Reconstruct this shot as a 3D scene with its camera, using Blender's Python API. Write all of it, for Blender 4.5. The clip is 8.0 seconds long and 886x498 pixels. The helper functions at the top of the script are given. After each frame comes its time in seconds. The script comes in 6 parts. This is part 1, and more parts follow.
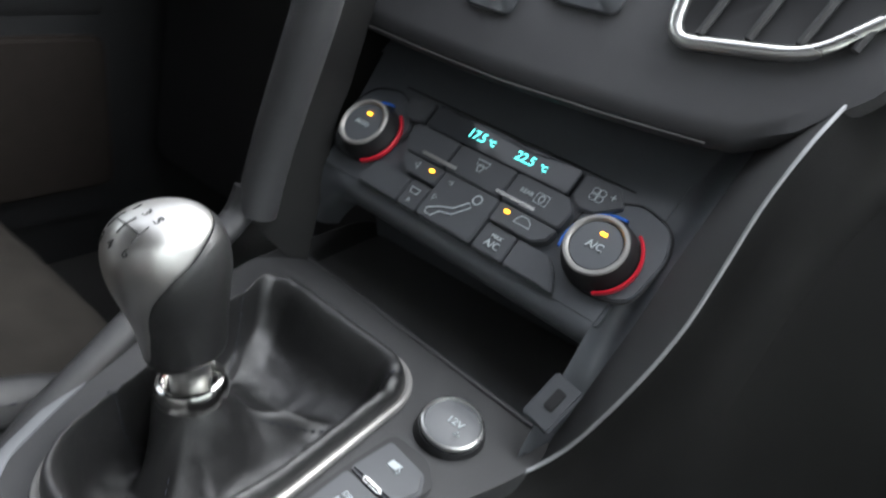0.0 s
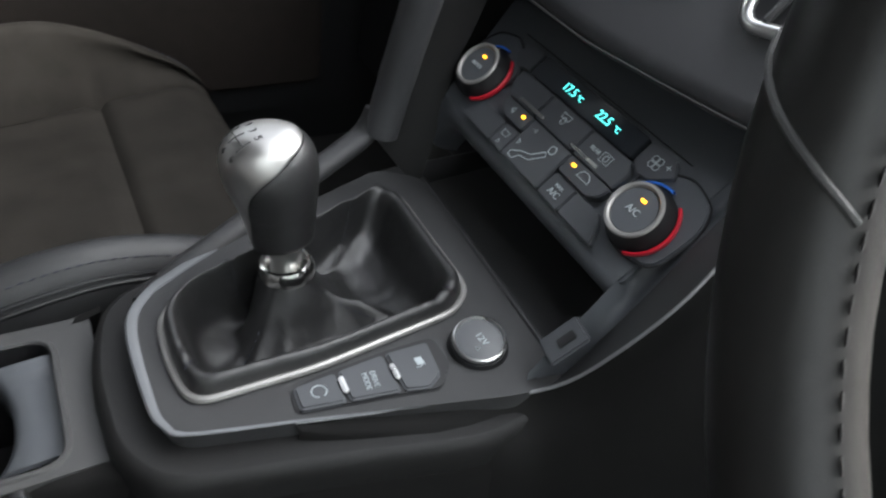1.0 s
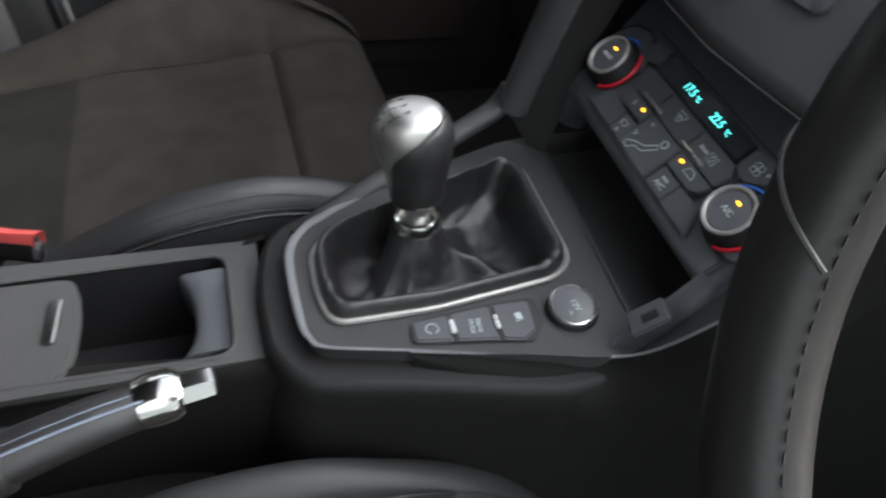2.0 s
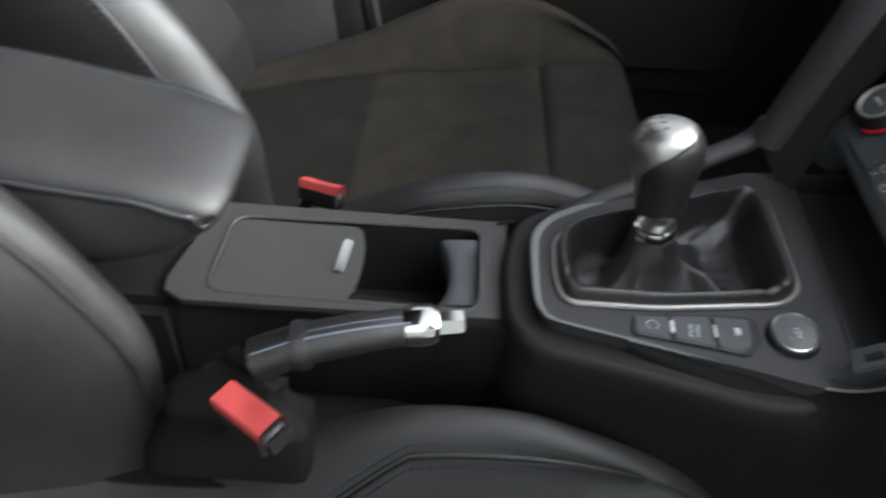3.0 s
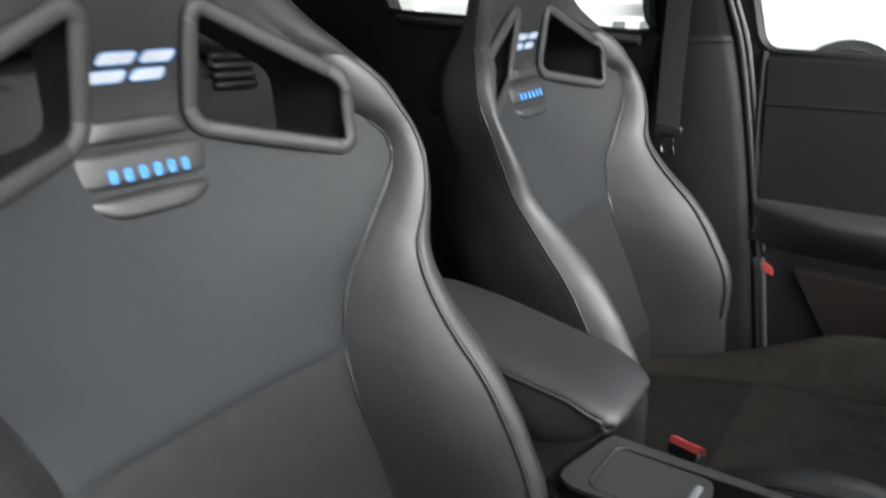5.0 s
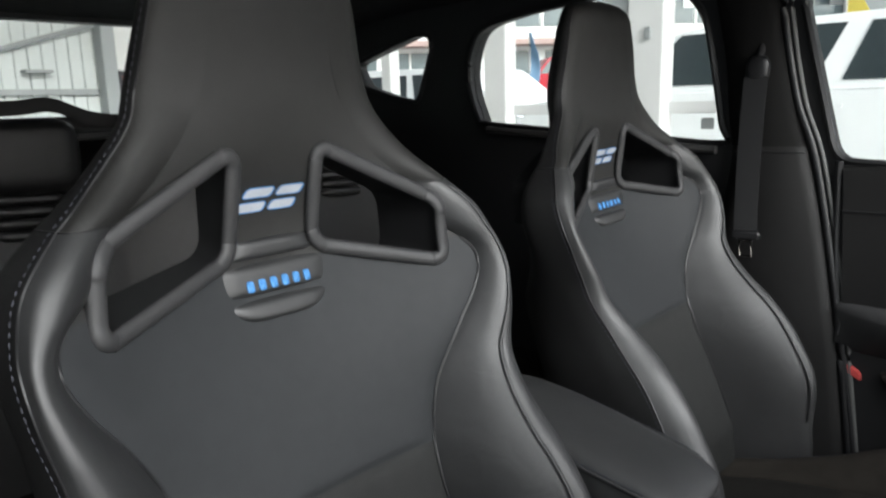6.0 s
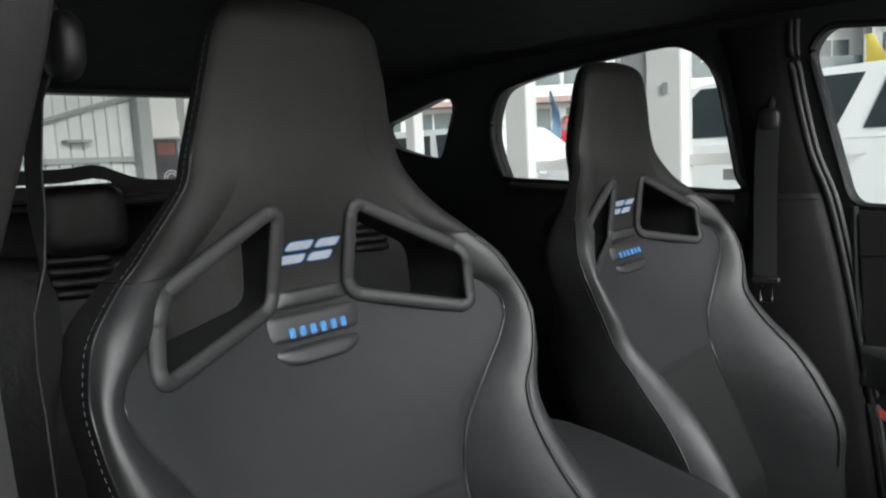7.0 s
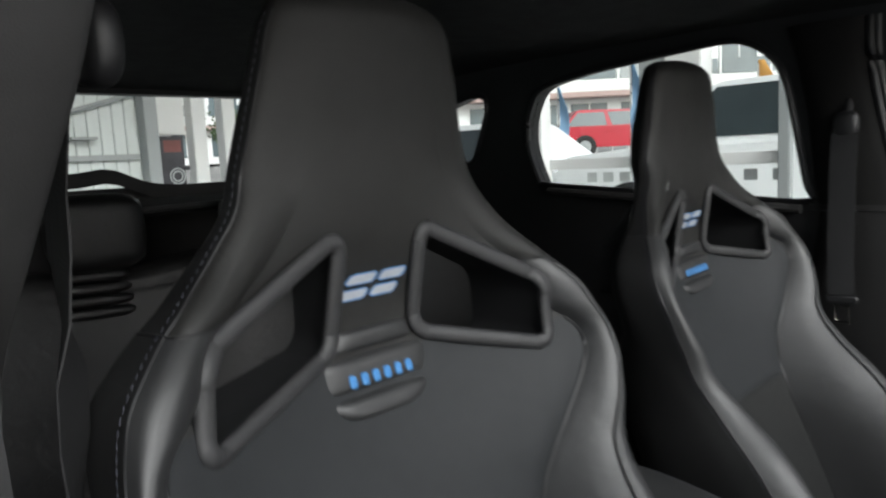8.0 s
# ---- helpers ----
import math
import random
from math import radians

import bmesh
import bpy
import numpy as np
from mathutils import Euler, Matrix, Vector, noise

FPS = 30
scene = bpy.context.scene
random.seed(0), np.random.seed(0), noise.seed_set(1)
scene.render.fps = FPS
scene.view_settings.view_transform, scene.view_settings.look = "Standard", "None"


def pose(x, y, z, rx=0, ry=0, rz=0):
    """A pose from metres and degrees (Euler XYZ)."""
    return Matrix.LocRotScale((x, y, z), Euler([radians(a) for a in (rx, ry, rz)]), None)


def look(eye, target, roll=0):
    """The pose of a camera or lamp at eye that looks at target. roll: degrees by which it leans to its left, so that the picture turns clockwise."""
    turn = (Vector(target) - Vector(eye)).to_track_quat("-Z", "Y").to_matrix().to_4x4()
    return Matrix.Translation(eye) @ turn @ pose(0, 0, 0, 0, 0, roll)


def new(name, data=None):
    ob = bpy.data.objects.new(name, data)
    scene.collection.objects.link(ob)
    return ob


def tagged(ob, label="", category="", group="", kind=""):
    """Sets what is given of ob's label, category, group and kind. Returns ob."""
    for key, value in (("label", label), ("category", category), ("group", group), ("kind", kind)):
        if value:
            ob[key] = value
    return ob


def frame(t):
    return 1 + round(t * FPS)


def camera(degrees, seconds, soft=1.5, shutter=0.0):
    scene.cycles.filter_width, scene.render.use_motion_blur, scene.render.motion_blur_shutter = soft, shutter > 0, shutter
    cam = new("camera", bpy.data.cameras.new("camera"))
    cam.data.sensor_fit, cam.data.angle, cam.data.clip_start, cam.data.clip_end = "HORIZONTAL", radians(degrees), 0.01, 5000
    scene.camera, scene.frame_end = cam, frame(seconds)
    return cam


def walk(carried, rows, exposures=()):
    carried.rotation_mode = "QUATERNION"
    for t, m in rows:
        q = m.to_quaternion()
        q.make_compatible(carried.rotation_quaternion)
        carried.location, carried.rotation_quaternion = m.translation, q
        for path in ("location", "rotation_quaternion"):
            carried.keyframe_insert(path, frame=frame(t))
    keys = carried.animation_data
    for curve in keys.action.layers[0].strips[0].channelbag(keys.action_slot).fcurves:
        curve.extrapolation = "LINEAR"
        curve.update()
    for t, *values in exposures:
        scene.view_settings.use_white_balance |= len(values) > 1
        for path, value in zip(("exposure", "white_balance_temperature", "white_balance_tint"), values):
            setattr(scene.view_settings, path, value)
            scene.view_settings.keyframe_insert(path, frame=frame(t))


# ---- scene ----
cam = camera(63.9, 8.0, soft=2.2, shutter=0.5)
PATH = [
    (0, (0.25, -0.163, 0.864), (-0.814, 1.255, -0.063), 9.7),
    (0.5, (0.308, -0.132, 0.887), (-0.941, 0.987, -0.203), 9.6),
    (1, (0.342, -0.122, 0.923), (-0.971, 0.77, -0.294), 9.0),
    (1.2, (0.346, -0.123, 0.937), (-0.961, 0.713, -0.325), 9.2),
    (2.3, (0.404, -0.154, 0.994), (-0.988, 0.251, -0.385), 7.4),
    (2.5, (0.416, -0.161, 1.002), (-1.007, 0.122, -0.374), 6.3),
    (3, (0.456, -0.176, 1.01), (-1.004, -0.204, -0.357), 3.1),
    (3.5, (0.512, -0.181, 1.022), (-0.939, -0.552, -0.303), -1.1),
    (4, (0.588, -0.185, 1.041), (-0.952, -0.847, -0.05), -0.8),
    (4.5, (0.663, -0.148, 1.074), (-0.91, -1.041, 0.221), 0.1),
    (5, (0.725, -0.114, 1.105), (-0.819, -1.206, 0.455), -0.4),
    (5.2, (0.75, -0.1, 1.112), (-0.773, -1.258, 0.532), -1.2),
    (6.3, (0.812, -0.033, 1.159), (-0.609, -1.398, 0.82), -1.7),
    (6.5, (0.826, -0.024, 1.155), (-0.589, -1.408, 0.868), -2.2),
    (7, (0.839, -0.012, 1.151), (-0.576, -1.404, 0.906), -3.0),
    (7.5, (0.839, -0.017, 1.15), (-0.57, -1.416, 0.907), -3.1),
    (8, (0.805, -0.158, 1.176), (-0.604, -1.555, 0.921), -2.9),
]
walk(cam, [(t, look(eye, target, roll)) for t, eye, target, roll in PATH], [(0.0, 2.95), (0.5, 2.65), (1.2, 2.5), (2.5, 2.28), (3.5, 1.85), (4.5, 1.5), (5.2, 1.35), (6.3, 0.65), (8.0, 0.4)])

# ---- light ----
world = bpy.data.worlds.new("sky")
scene.world = world
world.use_nodes = True
wn = world.node_tree
sky = wn.nodes.new("ShaderNodeTexSky")
sky.sky_type, sky.sun_disc = "NISHITA", False
sky.sun_elevation, sky.sun_rotation = radians(28.2), radians(16)
sky.air_density, sky.dust_density, sky.ozone_density = 1.0, 3.0, 1.0
pale = wn.nodes.new("ShaderNodeHueSaturation")
pale.inputs["Saturation"].default_value = 0.25
wn.links.new(sky.outputs[0], pale.inputs["Color"])
wn.links.new(pale.outputs[0], wn.nodes["Background"].inputs[0])
wn.nodes["Background"].inputs[1].default_value = 0.15
sun = new("sun", bpy.data.lights.new("sun", "SUN"))
sun.data.energy, sun.data.angle, sun.data.color = 1.7, radians(28), (0.90, 0.97, 1.0)
sun.matrix_world = look((2.0, 7.0, 3.9), (0, 0, 0))

# daylight through the open driver's door
day = new("door_daylight", bpy.data.lights.new("door_daylight", "AREA"))
day.data.shape, day.data.size, day.data.size_y, day.data.energy, day.data.color = "RECTANGLE", 1.5, 0.8, 1.45, (0.90, 0.97, 1.0)
day.matrix_world = look((1.16, -0.05, 1.34), (0.0, -0.05, 0.80))
# daylight through the windscreen
front = new("windscreen_daylight", bpy.data.lights.new("windscreen_daylight", "AREA"))
front.data.shape, front.data.size, front.data.size_y, front.data.energy, front.data.color = "RECTANGLE", 1.0, 0.5, 1.6, (0.92, 0.97, 1.0)
front.matrix_world = look((0.22, 0.42, 1.27), (0.10, -0.10, 0.60))


# ---- materials ----
def mat(name, base, rough=0.5, metal=0.0, scale=40.0, var=0.15, bump=0.0, bscale=300.0, spec=0.5, kind="noise", coat=0.0, crease=0.0):
    """A node material: colour that varies at two scales, roughness wear and fine relief."""
    m = bpy.data.materials.new(name)
    m.use_nodes = True
    t = m.node_tree
    b = t.nodes["Principled BSDF"]
    co = t.nodes.new("ShaderNodeTexCoord")
    n1 = t.nodes.new("ShaderNodeTexNoise")
    n1.inputs["Scale"].default_value, n1.inputs["Detail"].default_value = scale, 6
    n2 = t.nodes.new("ShaderNodeTexNoise")
    n2.inputs["Scale"].default_value, n2.inputs["Detail"].default_value = scale * 0.12, 3
    for n in (n1, n2):
        t.links.new(co.outputs["Object"], n.inputs["Vector"])
    mix = t.nodes.new("ShaderNodeMath")
    mix.operation = "ADD"
    t.links.new(n1.outputs["Fac"], mix.inputs[0])
    t.links.new(n2.outputs["Fac"], mix.inputs[1])
    ramp = t.nodes.new("ShaderNodeMapRange")
    ramp.inputs["From Min"].default_value, ramp.inputs["From Max"].default_value = 0.6, 1.4
    ramp.inputs["To Min"].default_value, ramp.inputs["To Max"].default_value = 1 - var, 1 + var
    t.links.new(mix.outputs[0], ramp.inputs["Value"])
    col = t.nodes.new("ShaderNodeVectorMath")
    col.operation = "SCALE"
    col.inputs[0].default_value = base[:3]
    t.links.new(ramp.outputs[0], col.inputs["Scale"])
    t.links.new(col.outputs[0], b.inputs["Base Color"])
    rr = t.nodes.new("ShaderNodeMapRange")
    rr.inputs["From Min"].default_value, rr.inputs["From Max"].default_value = 0.3, 0.7
    rr.inputs["To Min"].default_value, rr.inputs["To Max"].default_value = max(rough - 0.06, 0.02), min(rough + 0.06, 1)
    t.links.new(n2.outputs["Fac"], rr.inputs["Value"])
    t.links.new(rr.outputs[0], b.inputs["Roughness"])
    b.inputs["Metallic"].default_value = metal
    b.inputs["Specular IOR Level"].default_value = spec
    b.inputs["Coat Weight"].default_value = coat
    if bump:
        bp = t.nodes.new("ShaderNodeBump")
        bp.inputs["Strength"].default_value, bp.inputs["Distance"].default_value = bump, 0.001
        if kind == "grain":
            tex = t.nodes.new("ShaderNodeTexVoronoi")
            tex.feature = "DISTANCE_TO_EDGE"
            out = tex.outputs["Distance"]
        elif kind == "weave":
            tex = t.nodes.new("ShaderNodeTexWave")
            tex.inputs["Distortion"].default_value = 1.5
            out = tex.outputs["Fac"]
        else:
            tex = t.nodes.new("ShaderNodeTexNoise")
            out = tex.outputs["Fac"]
        tex.inputs["Scale"].default_value = bscale
        t.links.new(co.outputs["Object"], tex.inputs["Vector"])
        t.links.new(out, bp.inputs["Height"])
        t.links.new(bp.outputs[0], b.inputs["Normal"])
        if crease:
            soft = t.nodes.new("ShaderNodeTexNoise")
            soft.inputs["Scale"].default_value, soft.inputs["Detail"].default_value, soft.inputs["Distortion"].default_value = 28, 4, 0.8
            t.links.new(co.outputs["Object"], soft.inputs["Vector"])
            b2 = t.nodes.new("ShaderNodeBump")
            b2.inputs["Strength"].default_value, b2.inputs["Distance"].default_value = crease, 0.004
            t.links.new(soft.outputs["Fac"], b2.inputs["Height"])
            t.links.new(b2.outputs[0], bp.inputs["Normal"])
    return m


def glow(name, colour, strength):
    m = bpy.data.materials.new(name)
    m.use_nodes = True
    b = m.node_tree.nodes["Principled BSDF"]
    b.inputs["Base Color"].default_value = (*colour, 1)
    b.inputs["Emission Color"].default_value = (*colour, 1)
    b.inputs["Emission Strength"].default_value = strength
    return m


def glass(name, tint=(1, 1, 1), rough=0.0):
    m = bpy.data.materials.new(name)
    m.use_nodes = True
    b = m.node_tree.nodes["Principled BSDF"]
    b.inputs["Base Color"].default_value = (*tint, 1)
    b.inputs["Roughness"].default_value = rough
    b.inputs["Transmission Weight"].default_value = 1.0
    b.inputs["IOR"].default_value = 1.01
    return m


M = {
    "leather": mat("black_leather", (0.0125, 0.0128, 0.0135), 0.57, scale=60, var=0.2, bump=0.25, bscale=900, kind="grain", spec=0.88, crease=0.24),
    # seat leather darkened and dulled to stand for less light under the roof
    "headleather": mat("shaded_headrest_leather", (0.0112, 0.0110, 0.0104), 0.62, scale=60, var=0.2, bump=0.3, bscale=900, kind="grain", spec=0.5, crease=0.2),
    "rim": mat("rim_leather", (0.0085, 0.0078, 0.0073), 0.44, scale=60, var=0.2, bump=0.12, bscale=2200, kind="grain", spec=0.4, crease=0.15),
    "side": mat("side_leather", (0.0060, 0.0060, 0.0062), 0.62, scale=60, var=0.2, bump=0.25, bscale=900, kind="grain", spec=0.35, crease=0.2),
    "bezel": mat("bezel_silver", (0.30, 0.29, 0.28), 0.42, 0.5, scale=60, var=0.06),
    "boot": mat("boot_leather", (0.0115, 0.0113, 0.0116), 0.38, scale=60, var=0.2, bump=0.35, bscale=1100, kind="grain", spec=0.8, crease=0.4),
    "suede": mat("suede_fabric", (0.0232, 0.0247, 0.0264), 0.6, scale=60, var=0.12, bump=0.4, bscale=1500, spec=0.25),
    "lower_suede": mat("lower_suede", (0.0180, 0.0185, 0.0182), 0.7, scale=40, var=0.2, bump=0.4, bscale=1500, spec=0.25),
    # cushion fabric darkened to stand for shade on the rear of the seat
    "cushion_shade": mat("shaded_cushion_fabric", (0.019, 0.0180, 0.0160), 0.85, scale=25, var=0.3, bump=0.4, bscale=1500, spec=0.2),
    "cushion": mat("cushion_fabric", (0.033, 0.029, 0.0245), 0.9, scale=25, var=0.35, bump=0.4, bscale=1500, spec=0.2),
    "plastic": mat("soft_plastic", (0.030, 0.030, 0.031), 0.5, scale=50, var=0.12, bump=0.3, bscale=1600, kind="grain"),
    "console": mat("console_plastic", (0.048, 0.0475, 0.0475), 0.48, scale=50, var=0.1, bump=0.25, bscale=1800, kind="grain"),
    "dash": mat("dash_plastic", (0.048, 0.048, 0.051), 0.55, scale=50, var=0.1, bump=0.3, bscale=1500, kind="grain"),
    # dull black plastic, darkened further in place of shade low in the cabin
    "matte_shade": mat("shaded_matte_black", (0.0045, 0.0042, 0.0040), 0.8, scale=50, var=0.2, bump=0.3, bscale=1400, kind="grain", spec=0.25),
    "doorskin": mat("door_skin", (0.0095, 0.0092, 0.0092), 0.55, scale=50, var=0.15, bump=0.3, bscale=1400, kind="grain", spec=0.35),
    "pocket": mat("pocket_fabric", (0.020, 0.0155, 0.0130), 0.8, scale=50, var=0.2, bump=0.3, bscale=1200, spec=0.25),
    "knob": mat("knob_silver", (0.43, 0.42, 0.41), 0.38, 0.95, scale=90, var=0.06),
    "dark": mat("dark_plastic", (0.009, 0.009, 0.010), 0.55, scale=50, var=0.15, bump=0.3, bscale=1400, kind="grain"),
    "panel": mat("panel_plastic", (0.075, 0.080, 0.088), 0.36, scale=80, var=0.06, bump=0.08, bscale=2500),
    "button": mat("button_plastic", (0.060, 0.063, 0.069), 0.40, scale=80, var=0.06),
    "rubber": mat("black_rubber", (0.010, 0.010, 0.011), 0.5, scale=80, var=0.1),
    # black display raised to grey, standing for daylight reflected in the glass
    "screen": mat("greyed_display_glass", (0.034, 0.038, 0.044), 0.12, scale=20, var=0.1, spec=0.5),
    "edge": mat("grey_edge_plastic", (0.14, 0.145, 0.153), 0.42, scale=60, var=0.1, bump=0.1, bscale=1300),
    "chrome": mat("chrome", (0.66, 0.65, 0.63), 0.14, 1.0, scale=30, var=0.05),
    "satin": mat("satin_metal", (0.62, 0.62, 0.61), 0.3, 1.0, scale=90, var=0.06),
    "silver": mat("silver_paint", (0.30, 0.30, 0.31), 0.38, 0.7, scale=60, var=0.06),
    "pillar": mat("pillar_plastic", (0.042, 0.041, 0.041), 0.6, scale=60, var=0.1, bump=0.25, bscale=1300),
    "lining": mat("roof_fabric", (0.0035, 0.0034, 0.0034), 0.95, scale=200, var=0.2, bump=0.3, bscale=1500),
    "seal": mat("grey_seal", (0.085, 0.085, 0.083), 0.6, scale=60, var=0.1),
    "carpet": mat("carpet", (0.016, 0.015, 0.014), 0.95, scale=150, var=0.3, bump=0.9, bscale=900),
    "web": mat("belt_webbing", (0.012, 0.012, 0.013), 0.7, scale=80, var=0.15, bump=0.15, bscale=900, kind="weave"),
    "red": mat("red_plastic", (0.60, 0.085, 0.08), 0.4, scale=60, var=0.1),
    "redpaint": mat("red_mark", (0.55, 0.012, 0.03), 0.4, scale=60, var=0.05),
    "bluepaint": mat("blue_mark", (0.03, 0.16, 0.65), 0.4, scale=60, var=0.05),
    "thread": mat("grey_thread", (0.023, 0.025, 0.036), 0.7, scale=300, var=0.2),
    "bluethread": mat("blue_thread", (0.045, 0.19, 0.44), 0.6, scale=300, var=0.15),
    "silverthread": mat("silver_thread", (0.34, 0.36, 0.39), 0.5, scale=300, var=0.15),
    "palethread": mat("pale_thread", (0.13, 0.15, 0.20), 0.6, scale=300, var=0.15),
    "ink": mat("pale_ink", (0.42, 0.46, 0.48), 0.5, scale=100, var=0.05),
    "blackink": mat("black_ink", (0.02, 0.02, 0.02), 0.5, scale=100, var=0.05),
    "lcd": glow("display_segments", (0.10, 0.85, 0.82), 0.5),
    "amber": glow("amber_lamp", (1.0, 0.42, 0.02), 0.85),
    "pane": glass("clear_glass", (0.98, 1.0, 0.99)),
    "wallw": mat("white_cladding", (0.55, 0.59, 0.58), 0.6, scale=3, var=0.06),
    "columnw": mat("white_column", (0.62, 0.63, 0.62), 0.6, scale=3, var=0.05),
    "columng": mat("grey_steel", (0.28, 0.30, 0.30), 0.5, scale=3, var=0.06),
    "asphalt": mat("asphalt", (0.30, 0.30, 0.29), 0.9, scale=4, var=0.15, bump=0.5, bscale=60),
    "tile": mat("floor_tile", (0.42, 0.42, 0.41), 0.35, scale=3, var=0.08),
    "carwhite": mat("white_car_paint", (0.82, 0.83, 0.84), 0.2, scale=3, var=0.03, coat=0.6),
    "carred": mat("red_car_paint", (0.33, 0.005, 0.018), 0.3, scale=3, var=0.03, spec=0.2),
    "carsilver": mat("silver_car_paint", (0.58, 0.59, 0.60), 0.28, 0.2, scale=3, var=0.03, coat=0.6),
    "carglass": mat("dark_car_glass", (0.035, 0.045, 0.05), 0.15, scale=3, var=0.1, spec=0.25),
    "tyre": mat("tyre_rubber", (0.015, 0.015, 0.015), 0.8, scale=20, var=0.1),
    "facade": mat("pale_facade", (0.74, 0.76, 0.76), 0.7, scale=1, var=0.06),
    "facadeglass": mat("facade_glass", (0.10, 0.13, 0.14), 0.2, scale=1, var=0.2),
    "awning": mat("terracotta_awning", (0.36, 0.26, 0.24), 0.7, scale=2, var=0.12),
    "flagblue": mat("blue_flag", (0.16, 0.28, 0.42), 0.7, scale=5, var=0.1),
    "flagorange": mat("orange_flag", (0.75, 0.38, 0.10), 0.7, scale=5, var=0.1),
    "flagyellow": mat("yellow_flag", (0.8, 0.65, 0.12), 0.7, scale=5, var=0.1),
    "foliage": mat("foliage", (0.06, 0.09, 0.04), 0.8, scale=6, var=0.4),
    "poster": mat("dark_poster", (0.03, 0.03, 0.035), 0.4, scale=6, var=0.5),
    "posterred": mat("poster_red", (0.13, 0.045, 0.04), 0.5, scale=6, var=0.4),
}


# ---- building blocks ----
def part(name, bm, material, parent=None, label="", smooth=38):
    """Links a bmesh as one mesh object under a thing or a part."""
    bm.normal_update()
    me = bpy.data.meshes.new(name)
    bm.to_mesh(me)
    bm.free()
    for p in me.polygons:
        p.use_smooth = True
    me.set_sharp_from_angle(angle=radians(smooth))
    me.materials.append(M[material])
    ob = new(name, me)
    ob.parent = parent
    if label:
        ob["label"] = label
    return ob


def thing(name, label, category, group="", kind="", at=(0, 0, 0)):
    ob = new(name)
    ob.empty_display_size = 0.02
    ob.location = at
    bpy.context.view_layer.update()
    return tagged(ob, label, category, group, kind)


def grid(rows, close_u=False, close_v=False, keep=None):
    """A surface through rows of points; keep(i, j) says which faces stay."""
    bm = bmesh.new()
    v = [[bm.verts.new(p) for p in row] for row in rows]
    n, m = len(rows), len(rows[0])
    for i in range(n if close_v else n - 1):
        for j in range(m if close_u else m - 1):
            if keep and not keep(i, j):
                continue
            quad = [v[i][j], v[i][(j + 1) % m], v[(i + 1) % n][(j + 1) % m], v[(i + 1) % n][j]]
            if len({q.co.to_tuple(6) for q in quad}) > 2:
                bm.faces.new(quad)
    loose = [x for x in bm.verts if not x.link_faces]
    bmesh.ops.delete(bm, geom=loose, context="VERTS")
    return bm


def smooth_path(pts, n, closed=False):
    """n points along a Catmull-Rom curve through pts."""
    p = [np.array(q, float) for q in pts]
    k = len(p)
    segs = k if closed else k - 1
    out = []
    for a in range(n):
        f = a / n * segs if closed else a / (n - 1) * segs
        i = min(int(f), segs - 1)
        u = f - i
        if closed:
            q = [p[(i + d) % k] for d in (-1, 0, 1, 2)]
        else:
            q = [p[max(i - 1, 0)], p[i], p[i + 1], p[min(i + 2, k - 1)]]
        out.append(0.5 * (2 * q[1] + (q[2] - q[0]) * u + (2 * q[0] - 5 * q[1] + 4 * q[2] - q[3]) * u**2 + (3 * q[1] - q[0] - 3 * q[2] + q[3]) * u**3))
    return out


def tube(pts, r, closed=False, seg=8, flat=1.0, up=(0, 0, 1)):
    """A tube along points; flat squeezes it along up."""
    p = [Vector(q) for q in pts]
    rows, n = [], len(p)
    for i in range(n):
        a = p[i - 1] if (i or closed) else p[0]
        b = p[(i + 1) % n] if (i < n - 1 or closed) else p[-1]
        d = (b - a).normalized()
        u = Vector(up)
        u = (u - d * u.dot(d)).normalized() if abs(u.dot(d)) < 0.99 else d.orthogonal().normalized()
        s = d.cross(u)
        rr = r[i] if isinstance(r, (list, tuple)) else r
        rows.append([p[i] + s * math.cos(t) * rr + u * math.sin(t) * rr * flat for t in [2 * math.pi * k / seg for k in range(seg)]])
    bm = grid(rows, close_u=True, close_v=closed)
    if not closed:
        bm.verts.ensure_lookup_table()
        for k, row in ((0, rows[0]), (-1, rows[-1])):
            vs = [v for v in bm.verts if any((v.co - Vector(q)).length < 1e-7 for q in row)]
            if len(vs) == seg:
                c = sum((v.co for v in vs), Vector()) / seg
                cv = bm.verts.new(c)
                for e in [e for e in bm.edges if e.verts[0] in vs and e.verts[1] in vs]:
                    bm.faces.new((e.verts[0], e.verts[1], cv))
    bmesh.ops.recalc_face_normals(bm, faces=bm.faces)
    return bm


def rounded(poly, r, n=5):
    """A polygon with its corners rounded."""
    out, k = [], len(poly)
    for i in range(k):
        a, b, c = (Vector((*poly[(i + d) % k][:2], 0)) for d in (-1, 0, 1))
        ra = min(r, (a - b).length * 0.45, (c - b).length * 0.45)
        p, q = b + (a - b).normalized() * ra, b + (c - b).normalized() * ra
        for s in range(n + 1):
            u = s / n
            out.append(((1 - u) ** 2 * p + 2 * u * (1 - u) * b + u * u * q).to_2d().to_tuple())
    return out


